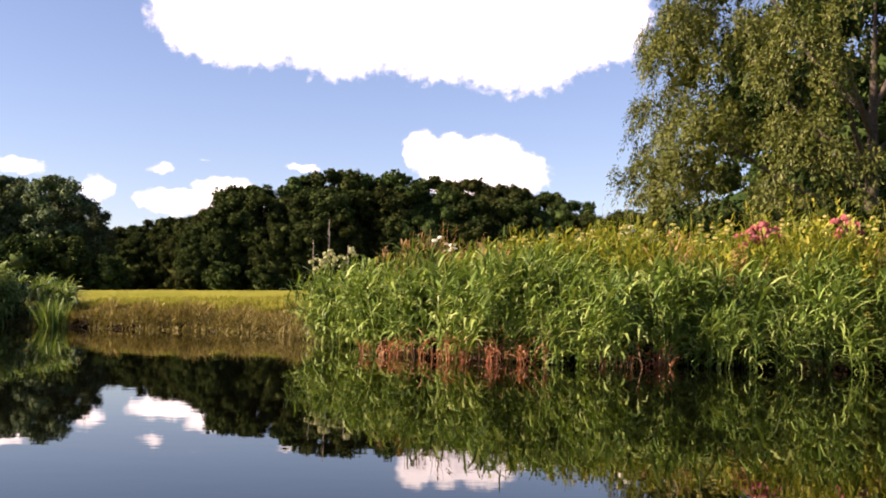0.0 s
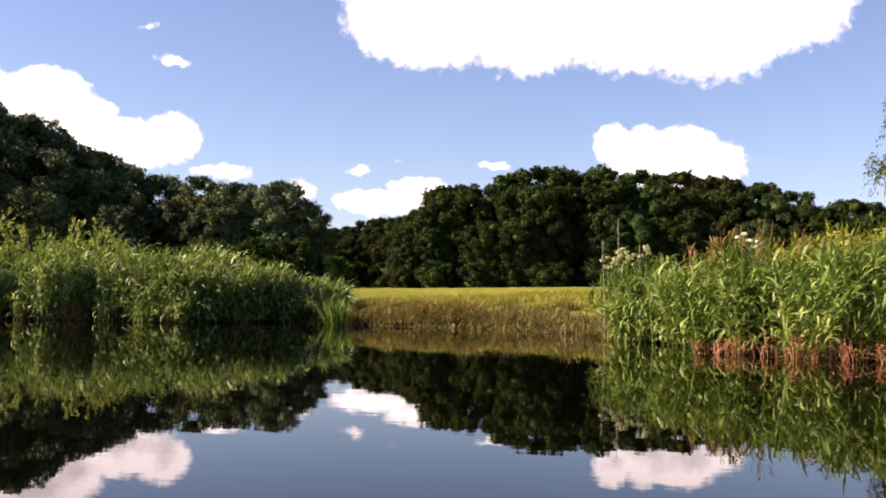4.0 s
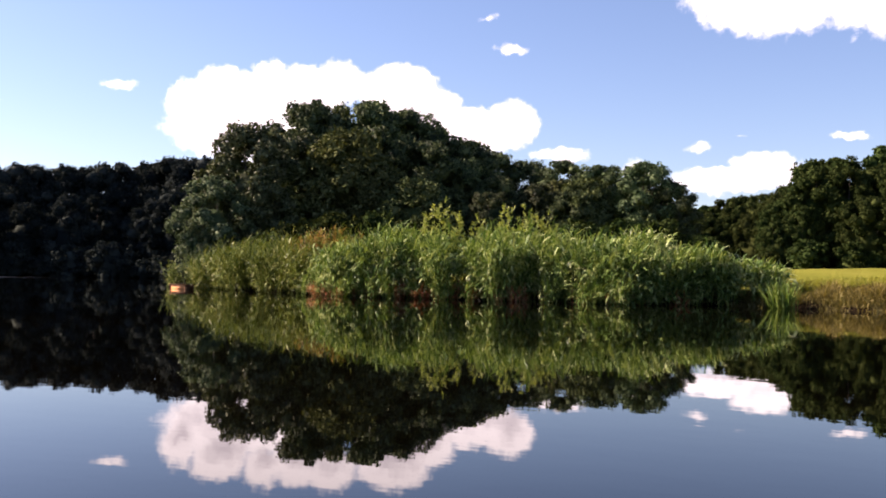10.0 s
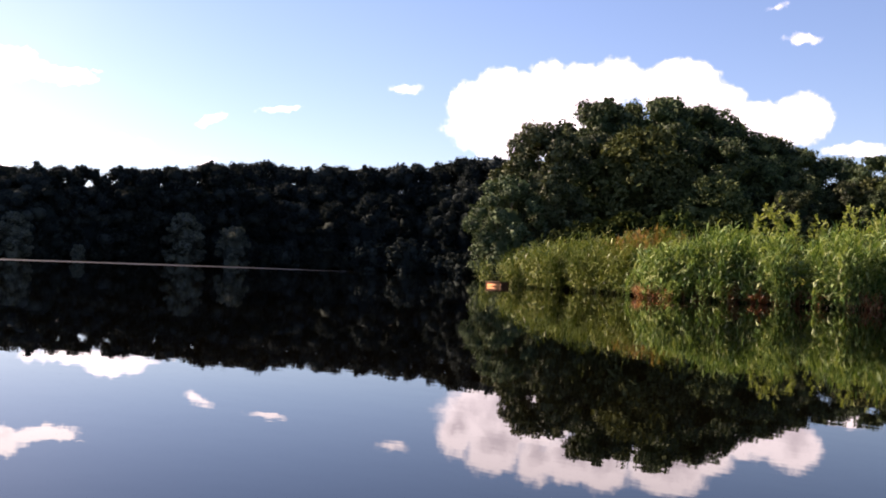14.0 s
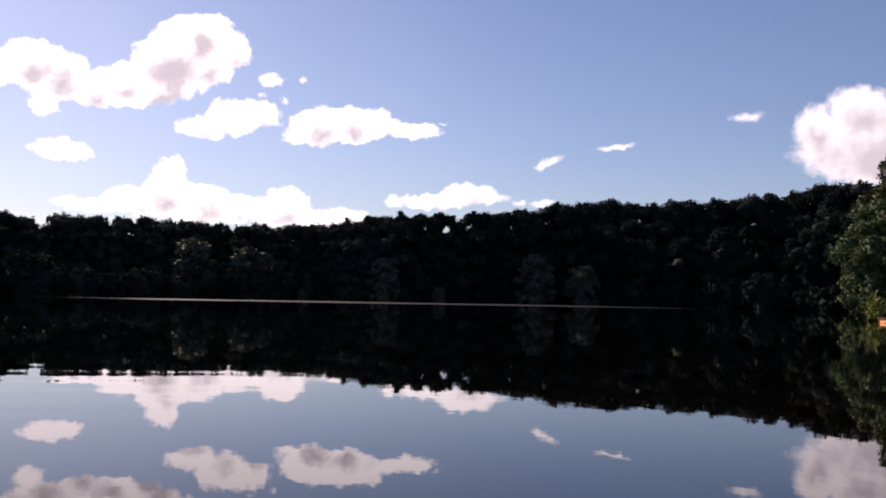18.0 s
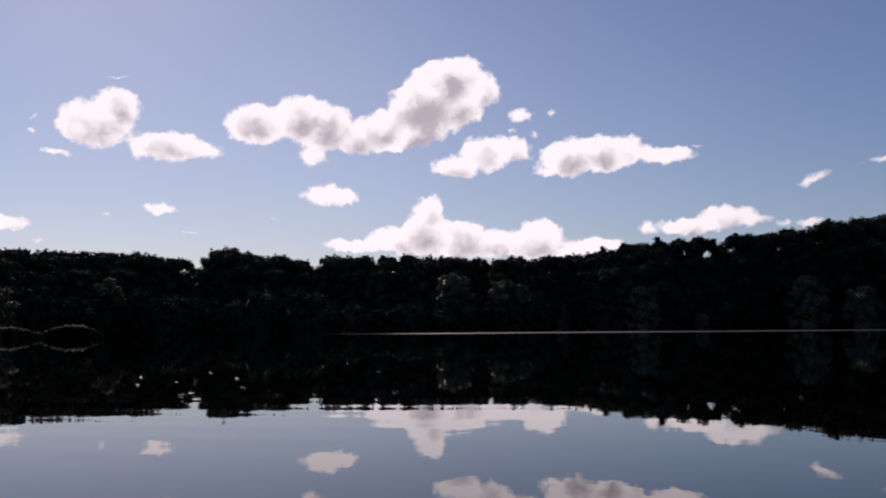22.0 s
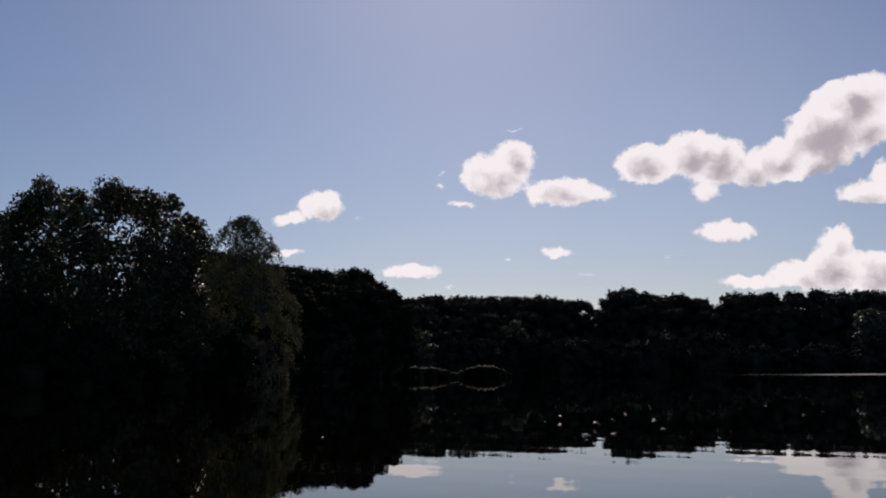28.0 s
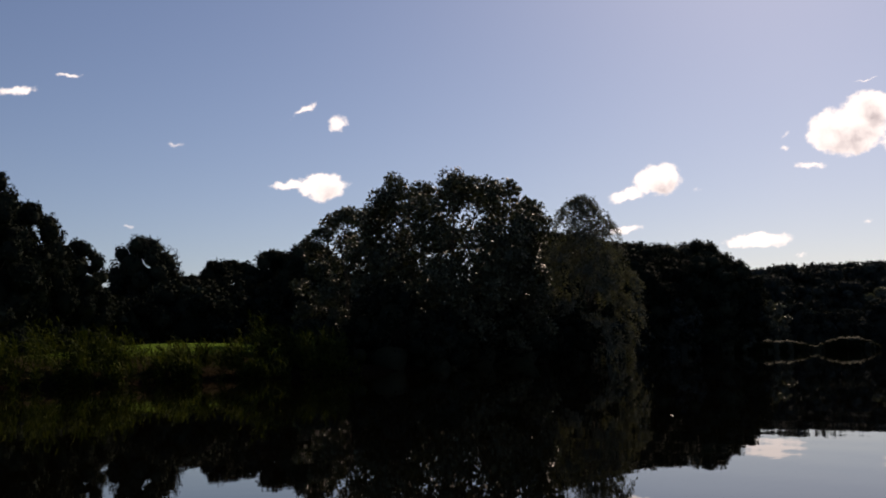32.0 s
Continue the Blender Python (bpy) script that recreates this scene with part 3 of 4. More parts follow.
    return (v + centre[:, None, :]).reshape(-1, 3), (LUMP_FACES[None] + 26 * np.arange(k)[:, None, None]).reshape(-1, 4)


def strands(rng, root, out, length, leaf, per, long, sag):
    """Drooping twigs: each carries a row of narrow leaves that point along it and hang."""
    k = len(root)
    f = np.linspace(0.08, 1.0, per)[None, :, None]
    L = length[:, None, None]
    path = root[:, None, :] + out[:, None, :] * L * f * (1 - 0.35 * f)
    path[..., 2] -= (sag * L * f ** 1.7)[..., 0]
    path += rng.normal(0, 0.05, path.shape) * L
    aim = out[:, None, :] * (1.0 - 0.6 * f) + np.array([0, 0, -1.0]) * sag * (0.3 + f) + rng.normal(0, 0.5, path.shape)
    aim /= np.linalg.norm(aim, axis=2)[..., None]
    face = out[:, None, :] + np.array([0, 0, 0.5]) + rng.normal(0, 0.45, path.shape)
    wide = np.cross(aim, face)
    wide /= np.linalg.norm(wide, axis=2)[..., None] + 1e-9
    s = leaf * rng.uniform(0.65, 1.35, (k, per, 1))
    v = np.stack([path, path + aim * s * long * 0.45 + wide * s * 0.5, path + aim * s * long, path + aim * s * long * 0.45 - wide * s * 0.5], 2)
    return v.reshape(-1, 3), np.arange(k * per * 4).reshape(-1, 4)


def crown_arrays(seed, height, spread, base, leaves, leaf, lobes=30, lobe=0.34, knobs=32, knob=0.24, core=0, belly=0.34, point=2.2, droop=0.0, long=1.15, loose=0.6, solid_lobe=0.64, solid_knob=0.3, twig=0, sag=0.5, reach=1.2, skirt=0.8, lift=0.45, heart=0.5, hollow=None):
    """A crown of limbs: each lobe on the dome carries knobs of twigs, and each knob is covered with leaves, so that lit tops and dark clefts show.
    base: where the crown begins, as a share of the height; belly: where it is widest; point: how blunt its top is."""
    rng = np.random.RandomState(seed)
    np.random.seed(seed)
    z0, z1 = height * base, height
    centre, radius = [], []
    for i in range(lobes):
        f = ((i + 0.5) / lobes) ** 0.9
        rad = spread * lobe * rng.uniform(0.72, 1.22) * (1.0 - 0.25 * max(0.0, f - 0.6) / 0.4)
        if f < belly:
            ring = spread * (skirt + (1 - skirt) * f / belly)
        else:
            ring = spread * max(0.0, 1 - ((f - belly) / (1 - belly)) ** point) ** 0.6
        a = i * 2.399 + rng.uniform(-0.35, 0.35)
        r = max(0.0, ring - rad * 0.8) * rng.uniform(0.82, 1.06)
        centre.append((r * math.cos(a), r * math.sin(a), min(z0 + (z1 - z0) * f, z1 - rad * 0.95)))
        radius.append(rad)
    centre, radius = np.array(centre), np.array(radius)
    if hollow:
        # an opening in the foliage, where limbs and the shaded inside show
        far = np.linalg.norm((centre - np.array(hollow[:3])) / np.array(hollow[3:]), axis=1)
        centre, radius = centre[far > 1], radius[far > 1]
        lobes = len(centre)
    centre[:, 2] -= droop * np.clip(np.hypot(centre[:, 0], centre[:, 1]) / spread, 0, 1.2) ** 2

    def outward(c, strength):
        d = rng.normal(0, 1, (len(c), 3))
        d[:, 2] += lift
        d += strength * c * np.array([1, 1, 0.0]) / spread
        return d / np.linalg.norm(d, axis=1)[:, None]

    pick = np.repeat(np.arange(lobes), knobs)
    d = outward(centre[pick], 1.3)
    kc = centre[pick] + d * (radius[pick] * rng.uniform(0.62, 1.0, len(pick)))[:, None] * np.array([1, 1, 0.85])
    kr = radius[pick] * knob * rng.uniform(0.65, 1.3, len(pick))
    kd = d
    keep = kc[:, 2] > 0.1
    kc, kr, kd = kc[keep], kr[keep], kd[keep]
    heaps = []
    if solid_lobe:
        keep = centre[:, 2] > 0.1
        heaps.append(clumps(rng, centre[keep], radius[keep] * solid_lobe, 0.85))
        # the dark heart of the crown
        hr = spread * heart * np.array([0.9, 1.0, 0.75])
        zs = np.minimum(np.linspace(z0 + 0.12 * (z1 - z0), z0 + 0.56 * (z1 - z0), 3), 0.82 * z1 - hr)
        hc = np.stack([np.zeros(3), np.zeros(3), zs], 1)
        heaps.append(clumps(rng, hc, hr, 1.0, 0.2))
    if core:
        # larger leaf masses fill each lobe behind its outer leaves
        pick = np.repeat(np.arange(lobes), core)
        d = outward(centre[pick], 0.5)
        heaps.append(sprays(centre[pick] + d * (radius[pick] * rng.uniform(0.1, 0.8, len(pick)))[:, None], d, radius[pick] * rng.uniform(0.22, 0.42, len(pick)) * (0.55 if twig else 1.0), 1.2, 0.8))
        # and the shaded inside round the trunk
        k = core * 70
        d = rng.normal(0, 1, (k, 3))
        d *= (rng.uniform(0, 1, k) ** 0.4 / np.linalg.norm(d, axis=1))[:, None]
        inner = d * np.array([0.70 * spread, 0.70 * spread, 0.45 * (z1 - z0)]) + np.array([0, 0, z0 + 0.50 * (z1 - z0)])
        if not hollow:
            heaps.append(sprays(inner, d, 0.045 * spread * rng.uniform(0.6, 1.3, k), 1.3, 0.9))
    if solid_knob:
        heaps.append(clumps(rng, kc, kr * solid_knob, 0.85, 0.24))
    share = kr ** 2 / (kr ** 2).sum()
    if twig:
        pick = rng.choice(len(kc), leaves // twig, p=share)
        d = outward(kc[pick], 1.0) + kd[pick]
        d /= np.linalg.norm(d, axis=1)[:, None]
        p = kc[pick] + d * (kr[pick] * rng.uniform(0.3, 1.0, len(pick)))[:, None]
        leafage = strands(rng, p, d, reach * rng.uniform(0.5, 1.3, len(p)), leaf, twig, long, sag)
    else:
        # a part of the leaves sits on the lobes themselves, between the knobs
        lc, lr, ld = np.concatenate([kc, centre]), np.concatenate([kr, radius * 0.82]), np.concatenate([kd, np.zeros_like(centre)])
        share = np.concatenate([share * 0.7, 0.3 * radius ** 2 / (radius ** 2).sum()])
        if solid_lobe:
            lc, lr, ld = np.concatenate([lc, hc]), np.concatenate([lr, hr]), np.concatenate([ld, np.zeros_like(hc)])
            share = np.concatenate([share * 0.92, np.full(3, 0.08 / 3)])
        pick = rng.choice(len(lc), leaves, p=share)
        d = outward(lc[pick], 0.6) + 0.5 * ld[pick]
        d /= np.linalg.norm(d, axis=1)[:, None]
        p = lc[pick] + d * (lr[pick] * np.where(pick < len(kc), rng.uniform(0.5, 1.35, len(pick)), rng.uniform(0.8, 1.08, len(pick))))[:, None] * np.array([1, 1, 0.9])
        keep = p[:, 2] > 0.1
        leafage = sprays(p[keep], d[keep], (leaf * rng.uniform(0.55, 1.4, len(pick)))[keep], long, loose)
    return join(heaps + [leafage]), centre, radius


def trunk_arrays(seed, height, girth, centre, limbs=7):
    """The stem and its limbs, each as arrays."""
    rng = np.random.RandomState(seed + 50)
    bend = rng.uniform(-0.03, 0.03, 2) * height
    top = height * 0.72
    spine = [(bend[0] * f, bend[1] * f, top * f - 0.3) for f in (0, 0.12, 0.35, 0.65, 1.0)]
    stem = tube(spine, [girth * 1.5, girth, girth * 0.8, girth * 0.5, girth * 0.15], 8)
    arms = []
    for c in centre[:: max(1, len(centre) // limbs)]:
        z = min(max(c[2] * 0.5, height * 0.14), height * 0.5)
        f = z / top
        a = Vector((bend[0] * f, bend[1] * f, z))
        b = Vector(c)
        m = a.lerp(b, 0.5) + Vector((0, 0, -0.06 * (b - a).length))
        arms.append(tube([a, m, b], [girth * 0.42, girth * 0.26, girth * 0.06], 5))
    return stem, arms


def make_tree(name, label, seed, height, spread, base, leaves, leaf, leaf_mat, girth=None, category="tree", group="", limbs=0, **shape):
    root = tagged(new(name), label, category, group)
    (v, q), centre, radius = crown_arrays(seed, height, spread, base, leaves, leaf, **shape)
    stem, arms = trunk_arrays(seed, height, girth or height * 0.018, centre, limbs or 7)
    trunk = part("trunk", mesh_of("trunk", *(stem if limbs else join([stem] + arms)), BARK, True), root, "rough grey-brown bark")
    if limbs:
        for arm in arms:
            part("limb", mesh_of("limb", *arm, BARK, True), trunk)
    part("crown", mesh_of("crown", v, q, leaf_mat, True), root)
    return root


def put(root, x, y, turn=0.0, size=1.0, tall=1.0):
    z = float(ground_height(np.array([x]), np.array([y]))[0])
    root.matrix_basis = Matrix.LocRotScale((x, y, max(z, 0.0) - 0.05), Euler((0, 0, turn)), (size, size, size * tall))
    return root


def again(root, x, y, turn, size, tall=1.0):
    z = float(ground_height(np.array([x]), np.array([y]))[0])
    twin = copy_thing(root, Matrix.Identity(4))
    twin.matrix_basis = Matrix.LocRotScale((x, y, max(z, 0.0) - 0.05), Euler((0, 0, turn)), (size, size, size * tall))
    return twin


class Stand:
    """A kind of tree in a few shapes; the first of each shape is planted, the rest are copied."""

    def __init__(self, shapes, **spec):
        self.spec, self.shapes, self.made, self.count = spec, shapes, {}, 0

    def plant(self, x, y, turn, height, tall=1.0):
        k = self.count % len(self.shapes)
        self.count += 1
        size = height / self.shapes[k]["height"] / tall
        if k not in self.made:
            self.made[k] = make_tree(**self.spec, **self.shapes[k])
            return put(self.made[k], x, y, turn, size, tall)
        return again(self.made[k], x, y, turn, size, tall)


def shapes(first, height, spread, base, leaves, leaf, **more):
    return [dict(seed=first + i, height=height * (1 + 0.06 * (i - 1)), spread=spread * (1 + 0.1 * ((i * 7) % 3 - 1)), base=base, leaves=leaves, leaf=leaf, **more) for i in range(4)]


oaks = Stand(shapes(11, 18, 7.4, 0.0, 19000, 0.36, lobes=38, lobe=0.27, point=2.8, solid_lobe=0.76, heart=0.58), name="oak_tree", label="tall dense dark green broadleaf tree of the wood edge", leaf_mat=OAK, group="wood beyond the meadow")
hill_oaks = Stand(shapes(31, 18, 7.2, 0.0, 19000, 0.31, lobes=38, lobe=0.27, point=2.4), name="oak_tree", label="full-crowned green broadleaf tree on the wooded rise", leaf_mat=HILLWOOD, group="trees on the wooded rise")
hill_willows = Stand(shapes(41, 15, 6.0, 0.0, 12000, 0.26, lobes=30, lobe=0.30, point=2.0, twig=6, sag=0.35, reach=1.3, long=2.2, solid_knob=0.6), name="willow_tree", label="olive-brown fine-leaved tree before the wooded rise", leaf_mat=HILLOLIVE, group="trees on the wooded rise")
far_trees = Stand(shapes(51, 16, 7.0, 0.0, 7000, 0.34, lobes=26, lobe=0.32, knobs=14, point=2.6, solid_lobe=0.78, heart=0.6), name="shore_tree", label="tall broadleaf tree on the far shore, its leaves toned dark for backlight", leaf_mat=SHADEWOOD, group="wood on the far shore")
bay_trees = Stand(shapes(55, 16, 6.0, 0.0, 9000, 0.30, lobes=28, lobe=0.31, point=2.2, solid_lobe=0.76, heart=0.58), name="shore_tree", label="tall broadleaf tree at the head of the bay, backlit shade in its leaf colour", leaf_mat=BAYSHADE, group="wood round the bay")
hill_ashes = Stand(shapes(45, 16, 6.4, 0.0, 16000, 0.32, lobes=34, lobe=0.29, point=2.3, solid_lobe=0.5, heart=0.42), name="ash_tree", label="grey-green broadleaf tree at the foot of the wooded rise", leaf_mat=HILLASH, group="trees on the wooded rise")
spruces = Stand(shapes(61, 16, 1.9, 0.0, 1500, 0.3, lobes=26, lobe=0.40, knobs=6, belly=0.05, point=1.0, skirt=1.0), name="spruce_tree", label="narrow conifer rising over the far wood, toned dark for backlight", leaf_mat=SHADEWOOD, group="conifers on the far shore")
near_dark = Stand(shapes(91, 12, 5.2, 0.0, 14000, 0.22, lobes=40, lobe=0.32, point=2.3, solid_lobe=0.8), name="shore_tree", label="rounded broadleaf tree by the pond, its backlit shade in the leaf colour", leaf_mat=SHORESHADE, group="trees of the south-west shore")
bushes = Stand(shapes(71, 5, 3.6, 0.0, 2600, 0.30, lobes=14, lobe=0.40, knobs=10), name="shrub", label="rounded grey-green shrub at the foot of the wood", leaf_mat=OAK, category="shrub", group="shrubs along the shore")
shore_bushes = Stand(shapes(84, 5, 3.6, 0.0, 4200, 0.24, lobes=14, lobe=0.38, knobs=10, solid_lobe=0.6), name="shrub", label="leafy shrub of the south-west bank, coloured dark for shade", leaf_mat=SHORESHADE, category="shrub", group="shrubs of the south-west bank")
dark_bushes = Stand(shapes(81, 5, 3.6, 0.0, 3200, 0.30, lobes=12, lobe=0.40, knobs=8, solid_lobe=0.55, solid_knob=0.2), name="shrub", label="shrub hanging over the far waterline, toned dark for backlight", leaf_mat=SHADEWOOD, category="shrub", group="shrubs of the far shore")

rng = random.Random(5)


def ground_at(x, y):
    return max(0.0, float(ground_height(np.array([x]), np.array([y]))[0]))


def belt(stand, line, gap, deep=0.0, share=1.0, jitter=1.5, vary=0.07):
    """Trees along a line of (x, y, top over the water); deep moves the row to the line's left, share lowers its tops."""
    for (ax, ay, ah), (bx, by, bh) in zip(line, line[1:]):
        a, b = Vector((ax, ay)), Vector((bx, by))
        steps = max(1, round((b - a).length / gap))
        side = Vector((-(b - a).y, (b - a).x)).normalized()
        for k in range(steps):
            f = (k + 0.5 + rng.uniform(-0.3, 0.3)) / steps
            p = a.lerp(b, f) + side * (deep + rng.uniform(-jitter, jitter))
            top = (ah + (bh - ah) * f) * share * rng.uniform(1.0 - vary, 1.0 + vary)
            stand.plant(p.x, p.y, rng.uniform(0, 6.28), max(2.0, top - ground_at(p.x, p.y)), rng.uniform(0.92, 1.1))


# skylines of the woods: places and treetops over the water
WOOD = [(60, 180, 17), (36, 179, 19.5), (28.5, 177.7, 20.6), (17, 177, 23.2), (1, 174, 24.8), (-5, 172, 26.0), (-11, 170, 25.4), (-17, 167, 24.6), (-28, 164, 22.4), (-34, 162.4, 21.2), (-38, 162, 19.6), (-40, 162, 15.0)]
WOOD_BEHIND = [(-34, 190, 19.5), (-46.5, 189.4, 18.4), (-54.5, 190, 17.0), (-62, 190, 15.6), (-76, 190, 15.0)]
# the wooded rise: trees with their treetops over the water
RISE_TREES = [(-97.9, 111.1, 27.0), (-93.8, 118.1, 28.2), (-89.4, 122.4, 27.0), (-84.9, 125.3, 24.4), (-80.7, 127.9, 22.3), (-76.9, 130.0, 20.5), (-72.9, 132.1, 19.4), (-66.1, 130.9, 19.0), (-59.5, 129.5, 17.7)]
RISE_BELOW = [(-103, 113, 23.5), (-99, 118, 26.0), (-94, 124, 25.0), (-56, 135, 15.5), (-62, 137, 16.2), (-69, 138, 17.0), (-52, 133, 14.0), (-101, 117, 24.5), (-97, 122, 25.0), (-92, 127, 23.0), (-96, 108, 23.5), (-88, 112, 22.5), (-82, 116, 21), (-78, 119, 18.5), (-72, 121, 16), (-66, 123, 14.5), (-60, 122, 13.5), (-93, 104, 21), (-76, 108, 14), (-68, 112, 12.5)]
FAR_NORTH = [(-118, 122, 21), (-142, 125, 23.5), (-150, 122, 22.8), (-152, 110, 20.6), (-157, 105, 20.2), (-161, 99, 20.5), (-166, 93, 21), (-170, 85, 20)]
FAR_WEST = [(-153, 84, 18.4), (-154, 75, 16.9), (-155, 62, 15.5), (-155, 50, 14.5), (-156, 37, 12.0), (-157, 25, 11.5), (-159, 8, 12.1), (-160, -8, 11.6), (-159, -18, 13.1), (-156, -26, 11.4), (-152, -36, 12.4)]
FAR_SOUTH = [(-152, -36, 12.0), (-144, -41, 11.6), (-138, -43, 10.9), (-129, -45, 9.9)]
POINT = [(-117, -41, 10.0), (-115, -43, 11.6), (-112, -45, 12.4), (-108, -47.5, 12.8), (-102, -49, 12.4), (-92, -51, 12.0), (-82, -52, 10.6)]

for k, share in enumerate((1.0, 0.86, 0.64)):
    belt(oaks, WOOD, 5.2, 5.5 * k, share, 1.0, 0.025)
belt(oaks, WOOD_BEHIND, 4.5, 0.0, 1.04, 1.0, 0.03)
belt(oaks, WOOD_BEHIND, 4.5, 6.0, 0.82, 1.0, 0.03)
belt(bushes, [(x, y, 7.5) for x, y, h in WOOD], 3.4, 15.0, 1.0, 1.0, 0.25)
for x, y, top in RISE_TREES + RISE_BELOW:
    hill_oaks.plant(x, y, rng.uniform(0, 6.28), top - ground_at(x, y), rng.uniform(0.95, 1.1))
for x, y, top, tall in [(-92.9, 91.6, 20.6, 1.05), (-95.5, 95.5, 19.0, 1.0), (-91.9, 84.6, 13.0, 1.0), (-92.0, 83.0, 9.0, 1.25), (-88.5, 90.0, 12.5, 0.9), (-52.3, 127.9, 17.7, 0.95), (-48.8, 128.6, 14.9, 1.0), (-50.5, 123.0, 10.5, 0.9)]:
    (hill_ashes if x < -80 else hill_oaks).plant(x, y, rng.uniform(0, 6.28), top - ground_at(x, y), tall)
for x, y, top in [(-83.0, 100.0, 19.8), (-78.0, 101.0, 15.0), (-72.6, 100.0, 13.2), (-87.0, 97.0, 15.5), (-59.5, 124.5, 15.0), (-64.0, 125.0, 14.5)]:
    hill_willows.plant(x, y, rng.uniform(0, 6.28), top - ground_at(x, y))
belt(bushes, [(-40, 118, 7), (-52, 112, 7), (-66, 100, 7), (-78, 86, 7), (-82, 78, 6)], 4.5, 0.0, 1.0, 1.0, 0.3)
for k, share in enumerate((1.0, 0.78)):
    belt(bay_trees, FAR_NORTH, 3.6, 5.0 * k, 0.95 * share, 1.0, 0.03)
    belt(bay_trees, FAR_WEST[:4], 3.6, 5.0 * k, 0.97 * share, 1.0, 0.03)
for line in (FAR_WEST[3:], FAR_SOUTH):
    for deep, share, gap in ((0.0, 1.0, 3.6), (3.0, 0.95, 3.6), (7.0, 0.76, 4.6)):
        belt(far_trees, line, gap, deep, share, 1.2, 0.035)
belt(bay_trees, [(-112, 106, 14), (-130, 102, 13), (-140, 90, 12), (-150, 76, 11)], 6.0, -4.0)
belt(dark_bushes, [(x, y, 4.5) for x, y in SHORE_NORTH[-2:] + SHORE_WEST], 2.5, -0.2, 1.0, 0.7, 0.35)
belt(shore_bushes, [(x, y, 4.0) for x, y in SHORE_WEST[-2:] + SHORE_SOUTH[:3]], 2.5, -0.2, 1.0, 0.7, 0.35)
belt(spruces, FAR_WEST[3:5], 4.0, 1.0, 1.03, 2.0, 0.03)
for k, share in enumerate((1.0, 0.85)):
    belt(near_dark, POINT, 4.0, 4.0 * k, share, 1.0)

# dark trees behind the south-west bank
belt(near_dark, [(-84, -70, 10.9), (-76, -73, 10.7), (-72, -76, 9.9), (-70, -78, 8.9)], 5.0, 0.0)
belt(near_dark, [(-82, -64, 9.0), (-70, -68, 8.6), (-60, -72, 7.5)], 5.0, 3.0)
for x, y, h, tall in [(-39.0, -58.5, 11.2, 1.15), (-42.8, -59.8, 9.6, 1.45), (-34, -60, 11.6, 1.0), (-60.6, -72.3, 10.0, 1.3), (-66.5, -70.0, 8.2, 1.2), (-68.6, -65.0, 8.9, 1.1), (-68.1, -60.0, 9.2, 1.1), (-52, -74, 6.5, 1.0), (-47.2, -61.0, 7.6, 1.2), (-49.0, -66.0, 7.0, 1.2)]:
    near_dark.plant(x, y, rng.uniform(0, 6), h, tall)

belt(shore_bushes, [(-74, -37.6, 3.6), (-66, -38.8, 3.4), (-58, -38.6, 3.0), (-52, -39.5, 3.2), (-46, -39.5, 3.0)], 2.4, 0.0, 1.0, 0.5, 0.25)
belt(shore_bushes, [(-80, -58, 6.0), (-66, -62, 6.5), (-56, -66, 6.0), (-44, -64, 5.5), (-30, -66, 6.0)], 3.0, 0.0, 1.0, 0.8, 0.2)

# paler shrubs that catch light at the far waterline
pale_bushes = Stand(shapes(86, 6, 2.7, 0.0, 5200, 0.26, lobes=16, lobe=0.36, knobs=10, solid_lobe=0.55, solid_knob=0.2), name="shrub", label="pale grey-green willow shrub at the far waterline", leaf_mat=GREYLEAF, category="shrub", group="pale shrubs of the far shore")
for x, y, h in [(-145, 68, 8.2), (-147, 15.2, 7.6), (-147, 22.5, 6.8), (-147, 25.5, 6.2), (-145, 42.5, 6.6), (-140, 49.6, 2.4), (-143, 30, 1.8), (-139, -31, 6.6), (-115, -37.2, 5.6), (-139, 73, 6.2)]:
    pale_bushes.plant(x, y, rng.uniform(0, 6), h)

# single trees
put(make_tree("willow_tree", "large old willow with drooping grey-green foliage behind the herbs", 201, 21, 11.0, 0.0, 220000, 0.066, WILLOW, girth=0.45, limbs=12, lobes=96, lobe=0.19, knobs=14, knob=0.36, core=80, point=5.0, skirt=0.88, droop=1.4, long=3.2, solid_lobe=0, solid_knob=0, twig=10, sag=0.9, reach=0.95, hollow=(1.0, -8.0, 8.5, 4.6, 5.5, 4.4)), 20.5, 46.5, 0.0)
# extra tree behind the hollow: blocks the sky, stands for the willow's shaded inside
put(make_tree("willow_tree", "added dark willow standing in for the shaded inside of the larger one", 205, 20, 9.0, 0.0, 24000, 0.13, OAK, girth=0.4, limbs=12, lobes=40, lobe=0.27, core=12, droop=1.5, long=2.4, twig=10, sag=0.7, reach=0.9), 23, 56, 1.2)
put(make_tree("maple_tree", "broad maple with open leafy crown hanging over the water", 211, 11.4, 6.4, 0.0, 64000, 0.19, MAPLE, girth=0.3, limbs=12, lobes=60, lobe=0.22, knobs=14, knob=0.40, core=46, point=4.6, belly=0.42, solid_lobe=0, solid_knob=0, loose=0.8), -60.6, -40.3, 0.4)
put(make_tree("maple_tree", "lower maple with ragged crown beside the broad one", 213, 10.0, 3.6, 0.0, 15000, 0.19, MAPLE, girth=0.2, limbs=12, lobes=30, lobe=0.26, knobs=12, knob=0.40, core=14, solid_lobe=0, solid_knob=0, loose=0.8), -60.2, -49.2, 1.4)
